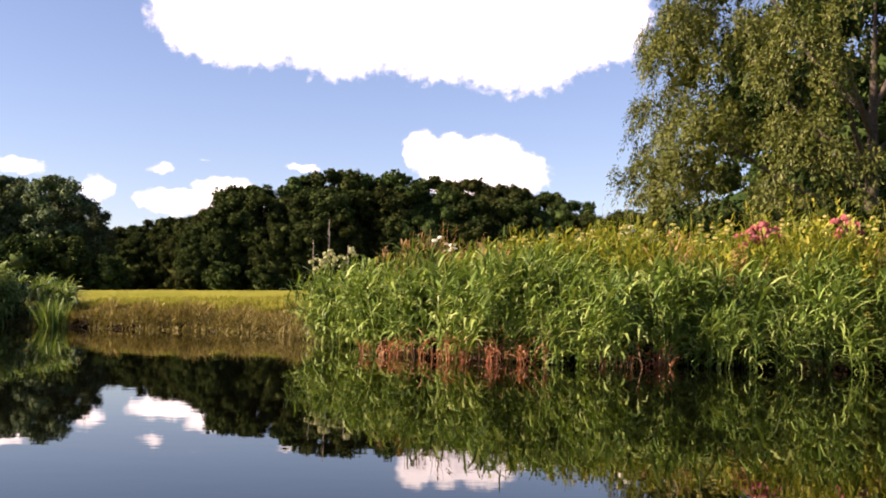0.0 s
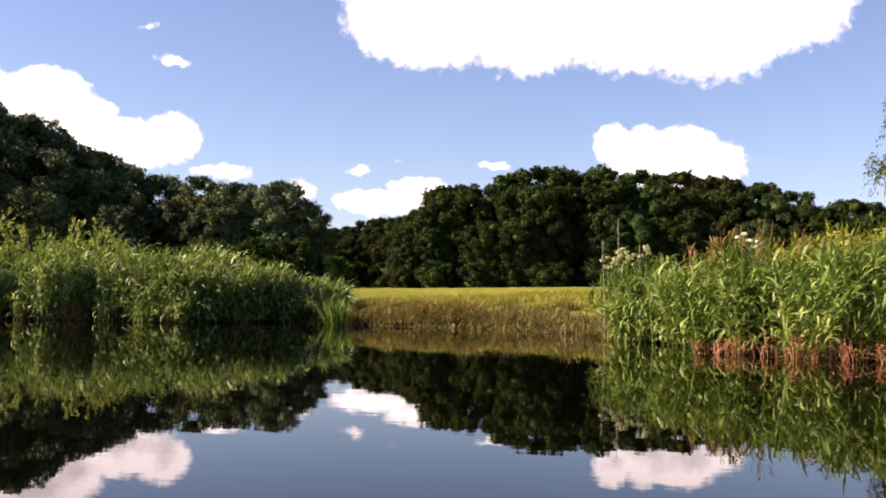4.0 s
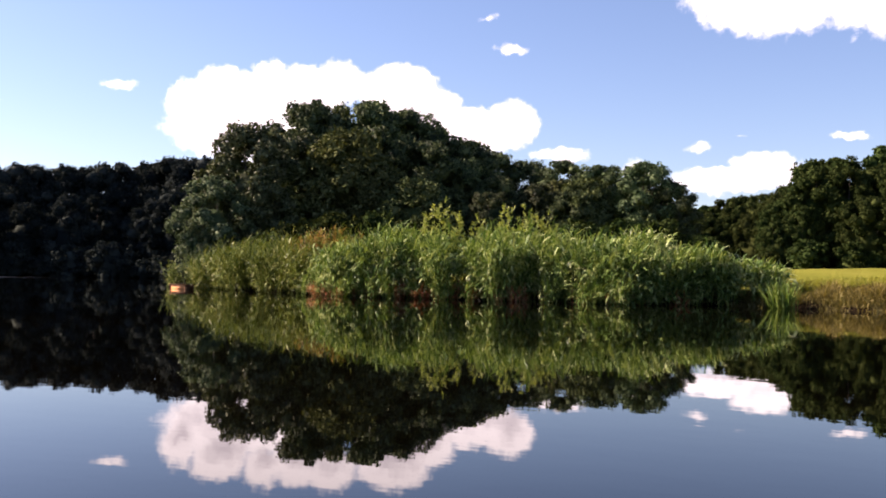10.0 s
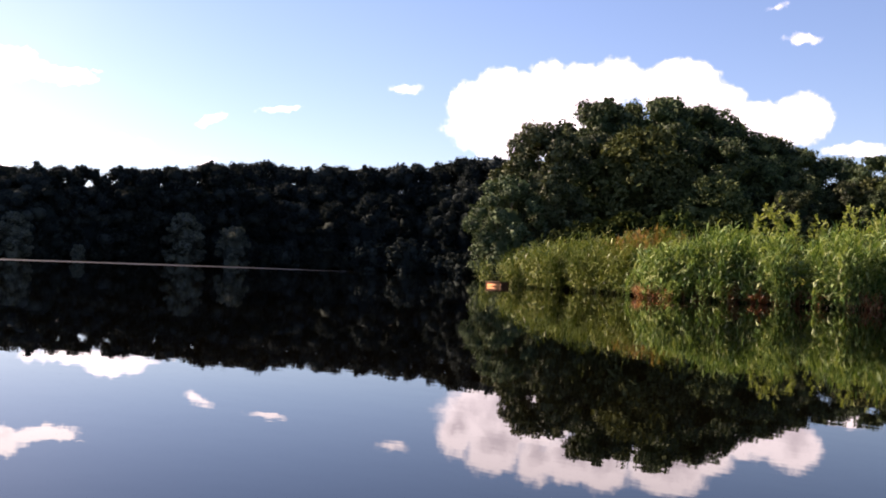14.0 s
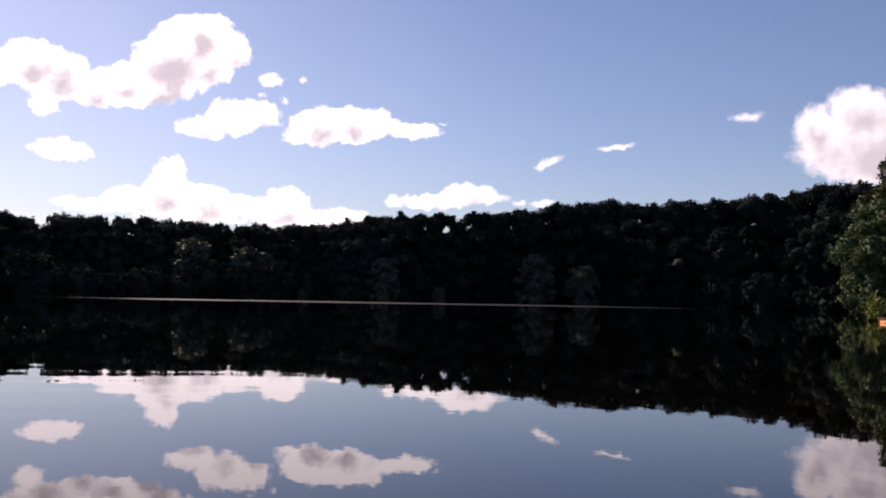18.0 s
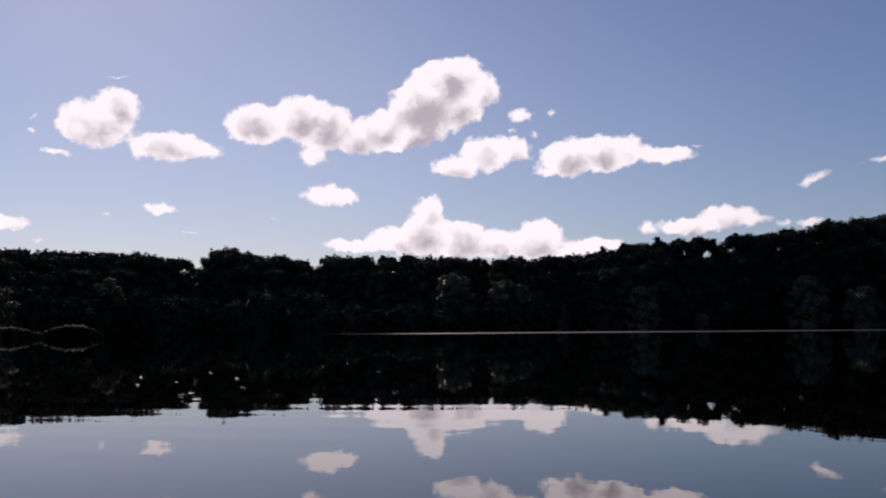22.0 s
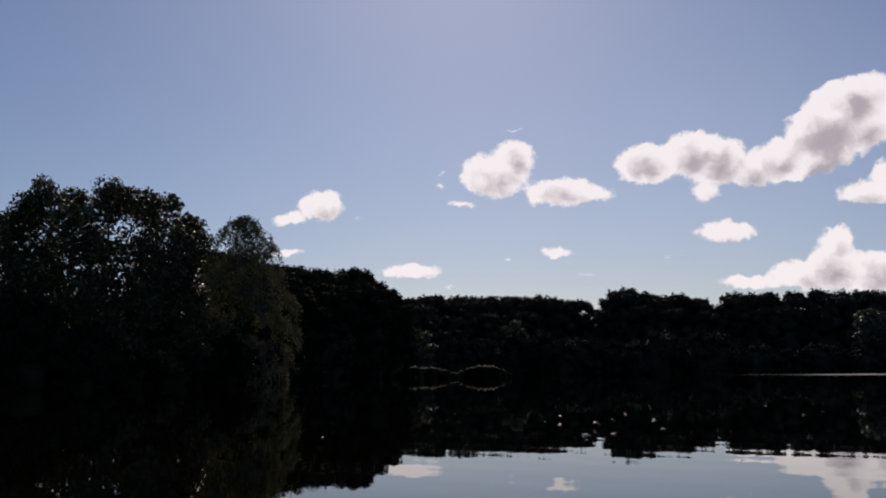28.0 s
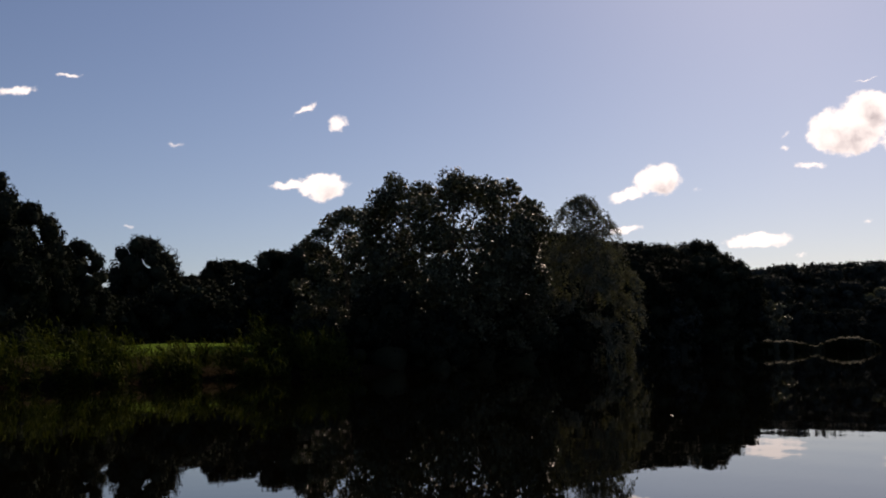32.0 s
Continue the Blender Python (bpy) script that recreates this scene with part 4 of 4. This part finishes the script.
put(make_tree("willow_tree", "slender grey willow leaning over the pond edge", 217, 11.8, 3.9, 0.0, 34000, 0.07, GREYDARK, girth=0.22, limbs=12, lobes=44, lobe=0.25, knobs=16, core=26, point=1.5, belly=0.3, droop=0.6, long=3.0, solid_lobe=0, solid_knob=0, twig=10, sag=0.7, reach=0.8), -73, -37.3, 0.2)
saplings = Stand([dict(seed=230 + i, height=4.0, spread=0.42, base=0.1, leaves=700, leaf=0.085, lobes=14, lobe=0.26, knobs=4, long=2.6, solid_lobe=0, solid_knob=0, twig=9, sag=-0.35, reach=0.5, point=1.0) for i in range(2)], name="sapling", label="pale yellow-green willow sapling standing above the reeds", leaf_mat=SAPLING, girth=0.03, category="sapling", group="saplings in the reed bed")
for x, y, h in [(-29.3, 36.2, 3.75), (-26.1, 36.5, 3.2), (-25.0, 36.3, 3.25), (-28.3, 36.0, 3.0), (-24.0, 36.2, 3.0), (-30.2, 36.2, 3.0), (-27.3, 36.1, 2.95)]:
    saplings.plant(x, y, rng.uniform(0, 6), h)
for x, y, h in [(10, 36, 4.0), (14, 35, 4.2), (18, 34, 4.0), (22, 35, 4.5), (7.5, 40, 3.6), (26, 33, 4.5)]:
    bushes.plant(x, y, rng.uniform(0, 6), h)


# ---- reeds, herbs and grass ----
def along(line, count, deep, seed, front=0.6):
    """Places in a strip: count of them along a line of (x, y, height), up to deep metres to its right; denser at the front."""
    r = np.random.RandomState(seed)
    pts = np.array(line, float)
    seg = np.hypot(*np.diff(pts[:, :2], axis=0).T)
    cum = np.concatenate([[0], np.cumsum(seg)])
    s = r.uniform(0, cum[-1], count)
    i = np.clip(np.searchsorted(cum, s) - 1, 0, len(seg) - 1)
    f = ((s - cum[i]) / seg[i])[:, None]
    p = pts[i] * (1 - f) + pts[i + 1] * f
    t = (pts[i + 1] - pts[i])[:, :2] / seg[i][:, None]
    side = np.stack([t[:, 1], -t[:, 0]], 1)
    d = deep * r.uniform(0, 1, count) ** (1 / front if front < 1 else front)
    xy = p[:, :2] + side * d[:, None]
    return xy, p[:, 2], d, side


def reed_arrays(line, count, deep, seed, leaves=9, leaf=0.5, width=0.028, steps=4, lean=0.25, spread=0.22, first=0.2, tuft=7, hang=1.0, hollows=0.0):
    """Reed stems in tufts with blades that arch out and hang. The heights in line are those of the tops over the water."""
    tufts = max(1, count // tuft)
    xy, tops, d, side = along(line, tufts, deep, seed, 1.3)
    r = np.random.RandomState(seed + 1)
    np.random.seed(seed + 2)
    tops = tops * (1 + 0.06 * np.sin(xy[:, 0] * 2.1 + xy[:, 1]) + 0.05 * np.sin(xy[:, 0] * 0.9 - 1.7 * xy[:, 1]) + r.normal(0, 0.05, tufts))
    # thick clumps stand forward of dark hollows
    uneven = np.sin(xy[:, 0] * 2.3 + 0.8 * xy[:, 1]) + np.sin(xy[:, 0] * 1.1 - 1.7 * xy[:, 1] + 1.0) + 0.7 * np.sin(xy[:, 0] * 4.7 + 2.2 * xy[:, 1])
    back = hollows * np.clip(0.5 - 0.45 * uneven, 0, 1.2) * np.clip(1 - d / (0.6 * deep), 0, 1)
    xy, d = xy + side * back[:, None], d + back
    tops = tops * (1 + 0.05 * hollows * uneven)
    facing = np.arctan2(-side[:, 0], -side[:, 1]) + r.normal(0, 0.7, tufts)
    bow = lean * np.clip(1 - d / (0.35 * deep), 0, 1) * r.uniform(0.2, 1, tufts)
    keep = np.repeat(np.arange(tufts), tuft)
    count = len(keep)
    xy = xy[keep] + r.normal(0, 0.055 * deep ** 0.5 * 1.6, (count, 2))
    tops, d, out = tops[keep], d[keep], facing[keep] + r.normal(0, 0.6, count)
    z = np.maximum(ground_height(xy[:, 0], xy[:, 1]), -0.1)
    tall = np.maximum(0.12, tops * (1 - spread + 2 * spread * r.beta(2, 2, count)) - z) * np.clip(0.78 + 0.3 * d / deep, 0.7, 1.0)
    tilt = np.pi / 2 - np.abs(r.normal(0, 0.15, count)) - bow[keep] * r.uniform(0.5, 1.2, count)
    root = np.column_stack([xy, z])
    parts = [ribbons(root, out, tall, tilt, np.full(count, 0.25), np.full(count, 0.016), 3, 0.5)]
    for k in range(leaves):
        f = first + (1 - first) * (k + r.uniform(0, 0.9, count)) / leaves
        h = tall * f
        base = root + np.stack([np.sin(out) * np.cos(tilt) * h, np.cos(out) * np.cos(tilt) * h, np.sin(tilt) * h * 0.97], 1)
        length = leaf * r.uniform(0.55, 1.3, count) * (0.8 + 0.4 * np.sin(np.pi * f))
        # the topmost blades stand up, those below bend over and hang
        stand = np.clip((f - 0.7) / 0.3, 0, 1)
        parts.append(ribbons(base, np.where(r.uniform(0, 1, count) < 0.45, 1.9 + r.normal(0, 0.7, count), out + r.normal(0, 1.3, count)), length, r.uniform(0.35, 1.15, count) + 0.25 * stand, hang * r.uniform(0.9, 2.9, count) * (1 - 0.55 * stand), width * r.uniform(0.6, 1.3, count), steps))
    return join(parts)


def tuft_arrays(xy, height, blades, seed, width=0.012, steps=3, flop=1.2):
    """Grass tufts: several bent blades from each place."""
    r = np.random.RandomState(seed)
    np.random.seed(seed + 1)
    n_ = len(xy) * blades
    p = np.repeat(xy, blades, 0) + r.normal(0, 0.07, (n_, 2))
    z = np.maximum(ground_height(p[:, 0], p[:, 1]), -0.05) - 0.03
    h = np.repeat(height, blades) * r.uniform(0.55, 1.15, n_)
    return ribbons(np.column_stack([p, z]), r.uniform(0, 2 * np.pi, n_), h, r.uniform(0.9, 1.5, n_), r.uniform(0.2, flop, n_), np.full(n_, width) * r.uniform(0.7, 1.4, n_), steps)


def stuff(name, arrays, mat, label, category):
    return tagged(new(name, mesh_of(name, *arrays, mat)), label, category, kind="stuff")


# near bank beside the meadow; heights are those of the tops over the water
NEAR = [(15, 13.6, 2.05), (9.5, 15.2, 1.95), (7.2, 15.9, 1.85), (4, 16.1, 1.8), (1, 16.6, 1.75), (-1.2, 18.4, 1.8), (-2.3, 21.0, 1.85), (-3.1, 24, 1.75), (-3.6, 26, 1.4)]
stuff("reed_bed", reed_arrays(NEAR, 2100, 3.4, 301, 16, 0.52, 0.042, 4, 0.6, 0.22, 0.10, 10, 1.35, 1.2), REED, "dense green reeds with arching blades along the near bank", "reeds")
stuff("dead_reeds", reed_arrays([(4.0, 16.0, 0.20), (2.8, 16.1, 0.32), (1, 16.5, 0.40), (-0.6, 17.5, 0.38), (-1.6, 18.6, 0.25)], 170, 0.5, 305, 3, 0.24, 0.018, 4, 0.5, 0.7, 0.25, 3), REED_DRY, "rust-red dead reed stems bent over the waterline", "reeds")
stuff("sedge_fringe", reed_arrays([(x, y - 0.35, 0.85) for x, y, h in NEAR[:5]], 420, 1.0, 303, 9, 0.50, 0.026, 4, 0.9, 0.35, 0.1, 10, 1.2, 0.8), REED, "green blades hanging over the water before the reeds", "reeds")
HERBS = [(16, 16.5, 2.9), (9, 17.6, 3.0), (5.5, 18.6, 2.85), (2, 19.8, 2.7), (-0.3, 22.0, 2.5), (-1.3, 25, 2.2)]
stuff("herb_layer", reed_arrays(HERBS, 1900, 5.0, 309, 14, 0.26, 0.05, 3, 0.1, 0.13), HERB, "tall yellow-green flowering herbs behind the reeds", "herbs")

# reed bed before the wooded rise
LEFT = [(-13.8, 35.2, 1.4), (-14.6, 34.9, 1.75), (-16.5, 32.8, 2.2), (-18.5, 31.5, 2.35), (-23, 31.2, 2.6), (-27.3, 31.3, 2.75), (-31.6, 31.0, 2.5), (-34.0, 32.2, 2.3)]
stuff("reed_bed", reed_arrays(LEFT, 3200, 5.0, 321, 13, 0.62, 0.056, 4, 0.5, 0.24, 0.10, 10, 1.35, 0.9), REED_LEFT, "tall dense green reed bed standing in the pond", "reeds")
stuff("dead_reeds", reed_arrays([(x, y - 0.2, 0.5) for x, y, h in LEFT[2:]], 420, 0.9, 325, 3, 0.35, 0.045, 3, 0.6, 0.6), REED_DRY, "reddish dead stems at the foot of the reeds", "reeds")
stuff("sedge_fringe", reed_arrays([(x, y - 0.45, 0.95) for x, y, h in LEFT[2:]], 230, 1.0, 323, 9, 0.6, 0.042, 4, 0.8, 0.3, 0.1), REED_LEFT, "green blades hanging over the water before the reed bed", "reeds")
RUST = [(-34.3, 32.4, 2.5), (-38, 34.0, 2.7), (-43.5, 36.3, 2.5), (-48, 38.8, 2.1), (-52.5, 40.8, 1.6)]
stuff("reed_bed", reed_arrays(RUST, 1900, 5.0, 331, 12, 0.55, 0.050, 4, 0.35, 0.32, 0.1, 10, 1.2, 0.8), REED_PALE, "paler mixed reeds and willowherb on the pond edge", "reeds")
stuff("seed_heads", reed_arrays([(-35.0, 34.5, 2.95), (-37.5, 36.0, 3.05), (-40.0, 37.2, 2.7)], 420, 2.5, 335, 8, 0.3, 0.08, 2, 0.1, 0.1, 0.55), RUSTY, "rusty brown seed heads among the reeds", "reeds")

# reeds of the islet and the south-west shore
ISLET = [(-103.8, -37.6), (-105.8, -24.8)]


def islet(share0, share1, top, seed):
    """A low mound of close sedge, thin blades along its back; backlit shade and lit rim are in its colours."""
    r = np.random.RandomState(seed)
    (ax, ay), (bx, by) = ISLET
    f = np.linspace(share0, share1, 26)
    u = (f - share0) / (share1 - share0)
    rise = top * (0.22 + 0.78 * np.sin(math.pi * np.clip(u, 0.04, 0.96)) ** 0.6)
    centre = np.stack([ax + (bx - ax) * f, ay + (by - ay) * f, rise * 0.30], 1)
    heap = clumps(r, np.repeat(centre, 2, 0) + r.normal(0, 0.12, (52, 3)) * np.array([1, 1, 0.2]), np.repeat(rise, 2) * 0.62, 1.0, 0.2)
    k = 900
    i = r.randint(0, 26, k)
    root = centre[i] + r.normal(0, 0.25, (k, 3)) * np.array([1.6, 1, 0])
    root[:, 2] = 0.1
    np.random.seed(seed)
    blades = ribbons(root, r.uniform(0, 6.28, k), rise[i] * r.uniform(0.7, 1.08, k), r.uniform(1.15, 1.55, k), r.uniform(0.1, 0.9, k), np.full(k, 0.035), 3)
    stuff("reed_islet", join([heap, blades]), SHADESEDGE, "low sedge mound before the far shore, backlit shade and lit rim in its colours", "reeds")


islet(-0.06, 0.60, 1.25, 341)
islet(0.62, 1.0, 1.3, 343)
SOUTH = [(-47, -36.6, 1.9), (-43, -36.0, 2.0), (-40.7, -37.8, 1.9), (-39.7, -38.5, 1.4), (-37.6, -39.9, 1.35), (-36.6, -40.6, 1.85), (-34, -42.3, 2.1), (-28, -46, 2.0), (-15, -50, 2.0)]
stuff("sedge_fringe", reed_arrays([(x + 0.7, y + 1.1, 0.9) for x, y, h in SOUTH], 700, 1.4, 347, 8, 0.5, 0.05, 3, 0.6, 0.3, 0.05), SHADED, "sedge hanging over the waterline, shade put into its leaf colour", "reeds")
stuff("reed_bed", reed_arrays([(x + 0.3, y + 0.5, h) for x, y, h in SOUTH], 2000, 3.5, 345, 10, 0.5, 0.045, 3, 0.5, 0.3, 0.05, 12, 1.2, 1.8), SHADED, "low reeds and herbs of the south-west bank, coloured dark for shade", "reeds")

# meadow bank
BANK = [(-2.6, 25.2), (-3.4, 26), (-4.4, 28.5), (-6, 31), (-8.4, 32.7), (-11, 32.8), (-13, 33.9), (-15.6, 34.6)]
clump = np.random.RandomState(353)


def bank_clumps(count, front, deep, low, high, each, seed):
    """Grass in uneven clumps with bare hollows between them."""
    xy, h, d, side = along([(x, y, 1.0) for x, y in BANK], count, deep, seed, 1.6)
    xy = xy + side * front
    keep = np.sin(xy[:, 0] * 1.7 + 0.6 * xy[:, 1]) + np.sin(xy[:, 0] * 0.8 + 2.0) + clump.normal(0, 0.6, len(xy)) > -1.0
    xy = xy[keep]
    h = clump.uniform(low, high, len(xy)) * (1 + 0.3 * np.sin(xy[:, 0] * 1.3) + 0.2 * np.sin(xy[:, 0] * 3.7 + xy[:, 1]))
    return np.repeat(xy, each, 0) + clump.normal(0, 0.2, (len(xy) * each, 2)), np.repeat(h, each)


xy, h = bank_clumps(150, -0.05, 0.7, 0.18, 0.45, 16, 351)
stuff("bank_grass", tuft_arrays(xy, h, 6, 352, 0.026, 4, 3.0), GRASS, "pale dry grass hanging in clumps over the meadow's bank", "grass")
xy, h = bank_clumps(420, 0.35, 1.9, 0.2, 0.55, 18, 357)
stuff("seed_grass", tuft_arrays(xy, h, 6, 358, 0.022, 4, 2.2), SEEDGRASS, "tall brown grass in seed along the top of the bank", "grass")
xy, h, d, side = along([(x, y, 0.36) for x, y in BANK], 6500, 34.0, 355, 2.0)
xy = xy + side * 2.0
stuff("meadow_grass", tuft_arrays(xy, h, 6, 356, 0.030, 2, 1.6), FIELD, "sunlit yellow-green meadow grass", "grass")
xy, h, d, side = along([(-13.1, 33.0, 1.1), (-13.8, 33.3, 1.2)], 26, 0.5, 361)
stuff("iris_clump", tuft_arrays(xy, h, 7, 362, 0.035, 4, 0.35), REED, "bright green clump of iris leaves at the water's edge", "plant")


# ---- floating box by the reeds ----
def box_arrays(x0, y0, z0, x1, y1, z1):
    v = [(x, y, z) for z in (z0, z1) for x, y in ((x0, y0), (x1, y0), (x1, y1), (x0, y1))]
    return v, [(0, 3, 2, 1), (4, 5, 6, 7), (0, 1, 5, 4), (1, 2, 6, 5), (2, 3, 7, 6), (3, 0, 4, 7)]


ORANGE = solid("orange_paint", [(0.3, (0.66, 0.25, 0.08)), (0.7, (0.76, 0.32, 0.12))], 3.0, 0.6, 0.1)
BROWN = solid("red_brown_wood", [(0.3, (0.07, 0.03, 0.015)), (0.7, (0.16, 0.07, 0.03))], 8.0, 0.8, 0.4)


def floating_box():
    root = tagged(new("floating_box"), "dark wooden box with an orange panel floating by the reeds", "box")
    part("front_panel", mesh_of("front_panel", *box_arrays(-0.58, -0.30, -0.06, 0.58, -0.27, 0.21), ORANGE), root, "bright orange painted panel")
    for k in range(2):
        part("post", mesh_of("post", *box_arrays(-0.66 + 1.24 * k, -0.31, -0.1, -0.585 + 1.245 * k, -0.23, 0.23), BROWN), root)
        part("side_panel", mesh_of("side_panel", *box_arrays(-0.64 + 1.25 * k, -0.23, -0.1, -0.61 + 1.25 * k, 0.27, 0.22), BROWN), root)
    part("back_panel", mesh_of("back_panel", *box_arrays(-0.61, 0.27, -0.1, 0.61, 0.30, 0.22), BROWN), root)
    part("lid", mesh_of("lid", *box_arrays(-0.70, -0.35, 0.232, 0.70, 0.34, 0.27), BROWN), root, "dark red-brown lid")
    root.matrix_basis = pose(-46.4, 36.4, 0.0, 0, 0, -4)


floating_box()


# ---- flowers ----
def flower_plant(name, label, height, heads, petal, head_size, count, group, seed, flat=0.6):
    """A herb stem with a few flower heads, each a dome of small florets."""
    r = np.random.RandomState(seed)
    np.random.seed(seed)
    root = tagged(new(name), label, "flower", group)
    part("stem", mesh_of("stem", *tube([(0, 0, 0), (0.02, 0.01, height * 0.5), (0, 0, height)], [0.012, 0.010, 0.006], 5), REED), root)
    for k in range(heads):
        a = 2.4 * k
        c = np.array([math.cos(a), math.sin(a), 0]) * (0.0 if k == 0 else head_size * 1.7) + np.array([0, 0, height - 0.06 * k])
        d = r.normal(0, 1, (count, 3))
        d[:, 2] = np.abs(d[:, 2]) * 0.5
        d /= np.linalg.norm(d, axis=1)[:, None]
        p = c + d * head_size * r.uniform(0.5, 1.0, (count, 1)) * np.array([1, 1, flat])
        part("flower_head", mesh_of("flower_head", *sprays(p, d, np.full(count, head_size * 0.75)), petal), root)
        if k:
            part("stalk", mesh_of("stalk", *tube([(0, 0, height * 0.75), tuple(c)], [0.006, 0.004], 4), REED), root)
    return root


def scatter(first, places, seed):
    """The flower goes to the first place and copies of it to the others; places: x, y and the top over the water."""
    r = random.Random(seed)
    tall = first["height"]
    plant = None
    for x, y, top in places:
        z = ground_at(x, y)
        m = Matrix.LocRotScale((x, y, z), Euler((0, 0, r.uniform(0, 6.28))), (1, 1, (top - z) / tall))
        if plant is None:
            plant = flower_plant(**first)
            plant.matrix_basis = m
        else:
            copy_thing(plant, Matrix.Identity(4)).matrix_basis = m


scatter(dict(name="umbel_plant", label="tall umbel with white flower heads above the reeds", height=1.6, heads=3, petal=WHITE, flat=0.22, head_size=0.085, count=40, group="white umbels", seed=401),
        [(-0.1, 23.6, 2.65), (0.2, 23.3, 2.45), (4.2, 21.8, 2.85)], 1)
scatter(dict(name="umbel_plant", label="fading cream-green umbel at the end of the reeds", height=1.6, heads=4, petal=CREAM, head_size=0.09, count=30, group="cream umbels", seed=402),
        [(-3.0, 25.4, 2.35), (-2.7, 25.2, 2.2), (-2.4, 25.0, 2.4), (-3.4, 25.8, 2.15), (-2.9, 25.0, 2.25), (-3.2, 25.3, 2.1), (3.2, 22.0, 2.65), (4.6, 21.6, 2.75)], 4)
scatter(dict(name="pink_flower_plant", label="tall herb with dusty pink flower clusters", height=1.7, heads=5, petal=PINK, head_size=0.115, count=60, group="pink flowers", seed=403),
        [(6.5, 19.6, 2.75), (6.75, 19.7, 2.65), (6.3, 19.8, 2.6), (8.3, 19.9, 2.95), (8.5, 20.2, 2.9), (9.6, 19.5, 2.9)], 2)
spots = random.Random(7)
scatter(dict(name="yellow_flower_plant", label="herb with flat yellow flower heads", height=1.6, heads=6, petal=YELLOW, flat=0.25, head_size=0.06, count=20, group="yellow flowers", seed=405),
        [(x, 21.4 - 0.28 * x + spots.uniform(-0.8, 0.8), 2.48 + 0.04 * x + spots.uniform(-0.12, 0.15)) for x in [1.6 + 0.30 * i + spots.uniform(-0.2, 0.2) for i in range(30)]], 3)


# ---- dry stalks ----
def dry_stalk(height, seed):
    """A bare upright stalk with a knobbly seed spike and a few short side twigs."""
    r = np.random.RandomState(seed)
    np.random.seed(seed)
    root = tagged(new("dry_stalk"), "tall dry pale flower stalk standing over the reeds", "stalk", "dry stalks")
    lean = r.uniform(-0.08, 0.08, 2)
    part("stem", mesh_of("stem", *tube([(0, 0, 0), (lean[0] * 0.4, lean[1] * 0.4, height * 0.55), (lean[0], lean[1], height)], [0.011, 0.008, 0.004], 6), STALK), root)
    for k in range(4):
        z = height * (0.62 + 0.07 * k)
        a = r.uniform(0, 6.28)
        tip = (lean[0] + 0.16 * math.cos(a), lean[1] + 0.16 * math.sin(a), z + 0.12)
        part("twig", mesh_of("twig", *tube([(lean[0] * 0.8, lean[1] * 0.8, z), tip], [0.006, 0.003], 5), STALK), root)
    p = np.stack([lean[0] + r.normal(0, 0.012, 60), lean[1] + r.normal(0, 0.012, 60), height * np.linspace(0.66, 1.0, 60)], 1)
    d = r.normal(0, 1, (60, 3))
    part("seed_spike", mesh_of("seed_spike", *sprays(p, d / np.linalg.norm(d, axis=1)[:, None], np.full(60, 0.036)), STALK), root)
    return root


STALK = solid("dry_stalk", [(0.3, (0.22, 0.19, 0.14)), (0.7, (0.42, 0.38, 0.30))], 14.0, 0.85, 0.3)
for k, (x, y, top) in enumerate([(-3.1, 26.2, 3.25), (-3.5, 26.2, 2.7), (-2.5, 25.8, 2.55)]):
    z = ground_at(x, y)
    dry_stalk(top - z, 501 + k).matrix_basis = pose(x, y, z)

# rusty seed heads among the herbs
stuff("seed_heads", reed_arrays([(-1.6, 22.6, 2.45), (-0.9, 22.7, 2.5), (1.2, 21.0, 2.5), (2.2, 20.8, 2.5)], 130, 0.8, 337, 8, 0.22, 0.035, 2, 0.1, 0.1, 0.6), RUSTY, "rusty orange seed heads among the herbs", "herbs")
stuff("seed_heads", reed_arrays([(4.2, 19.0, 2.45), (5.4, 18.8, 2.5), (10.0, 17.8, 2.75), (13.0, 17.2, 2.75)], 160, 1.4, 339, 8, 0.22, 0.035, 2, 0.1, 0.1, 0.6), RUSTY, "rusty orange seed heads behind the reeds", "herbs")

# ---- leaves and feathers adrift ----
DRIFT = solid("pale_drift", [(0.3, (0.45, 0.42, 0.36)), (0.7, (0.70, 0.68, 0.62))], 12.0, 0.6, 0.1)


def drifting(places):
    first = None
    r = random.Random(11)
    np.random.seed(9)
    for x, y in places:
        m = Matrix.LocRotScale((x, y, 0.012), Euler((0, 0, r.uniform(0, 6.28))), [r.uniform(0.4, 0.9)] * 3)
        if first is None:
            one = np.zeros(1)
            v, q = ribbons(np.array([[0, -0.05, 0.0]]), one, np.array([0.11]), np.array([0.2]), np.array([0.5]), np.array([0.06]), 4)
            first = tagged(new("floating_leaf", mesh_of("floating_leaf", v, q, DRIFT)), "pale curled leaf adrift on the still water", "leaf", "leaves adrift")
            first.matrix_basis = m
        else:
            copy_thing(first, Matrix.Identity(4)).matrix_basis = m


drifting([(-38.4, -11.4), (-27.3, -7.8), (-25.9, -7.1), (-28.0, -7.2), (-26.9, -6.1), (-29.3, -6.1), (-27.0, -5.4), (-23.8, -4.7), (-23.2, -5.7), (-31.6, -3.9), (-33.3, -3.3), (-20.9, 1.8), (-25.4, -6.8), (-26.1, -6.3), (-24.3, -5.1), (-29.1, -2.8), (-30.9, -2.3), (-21.8, -9.4), (-34.3, -15.8), (-33.3, -4.3)])
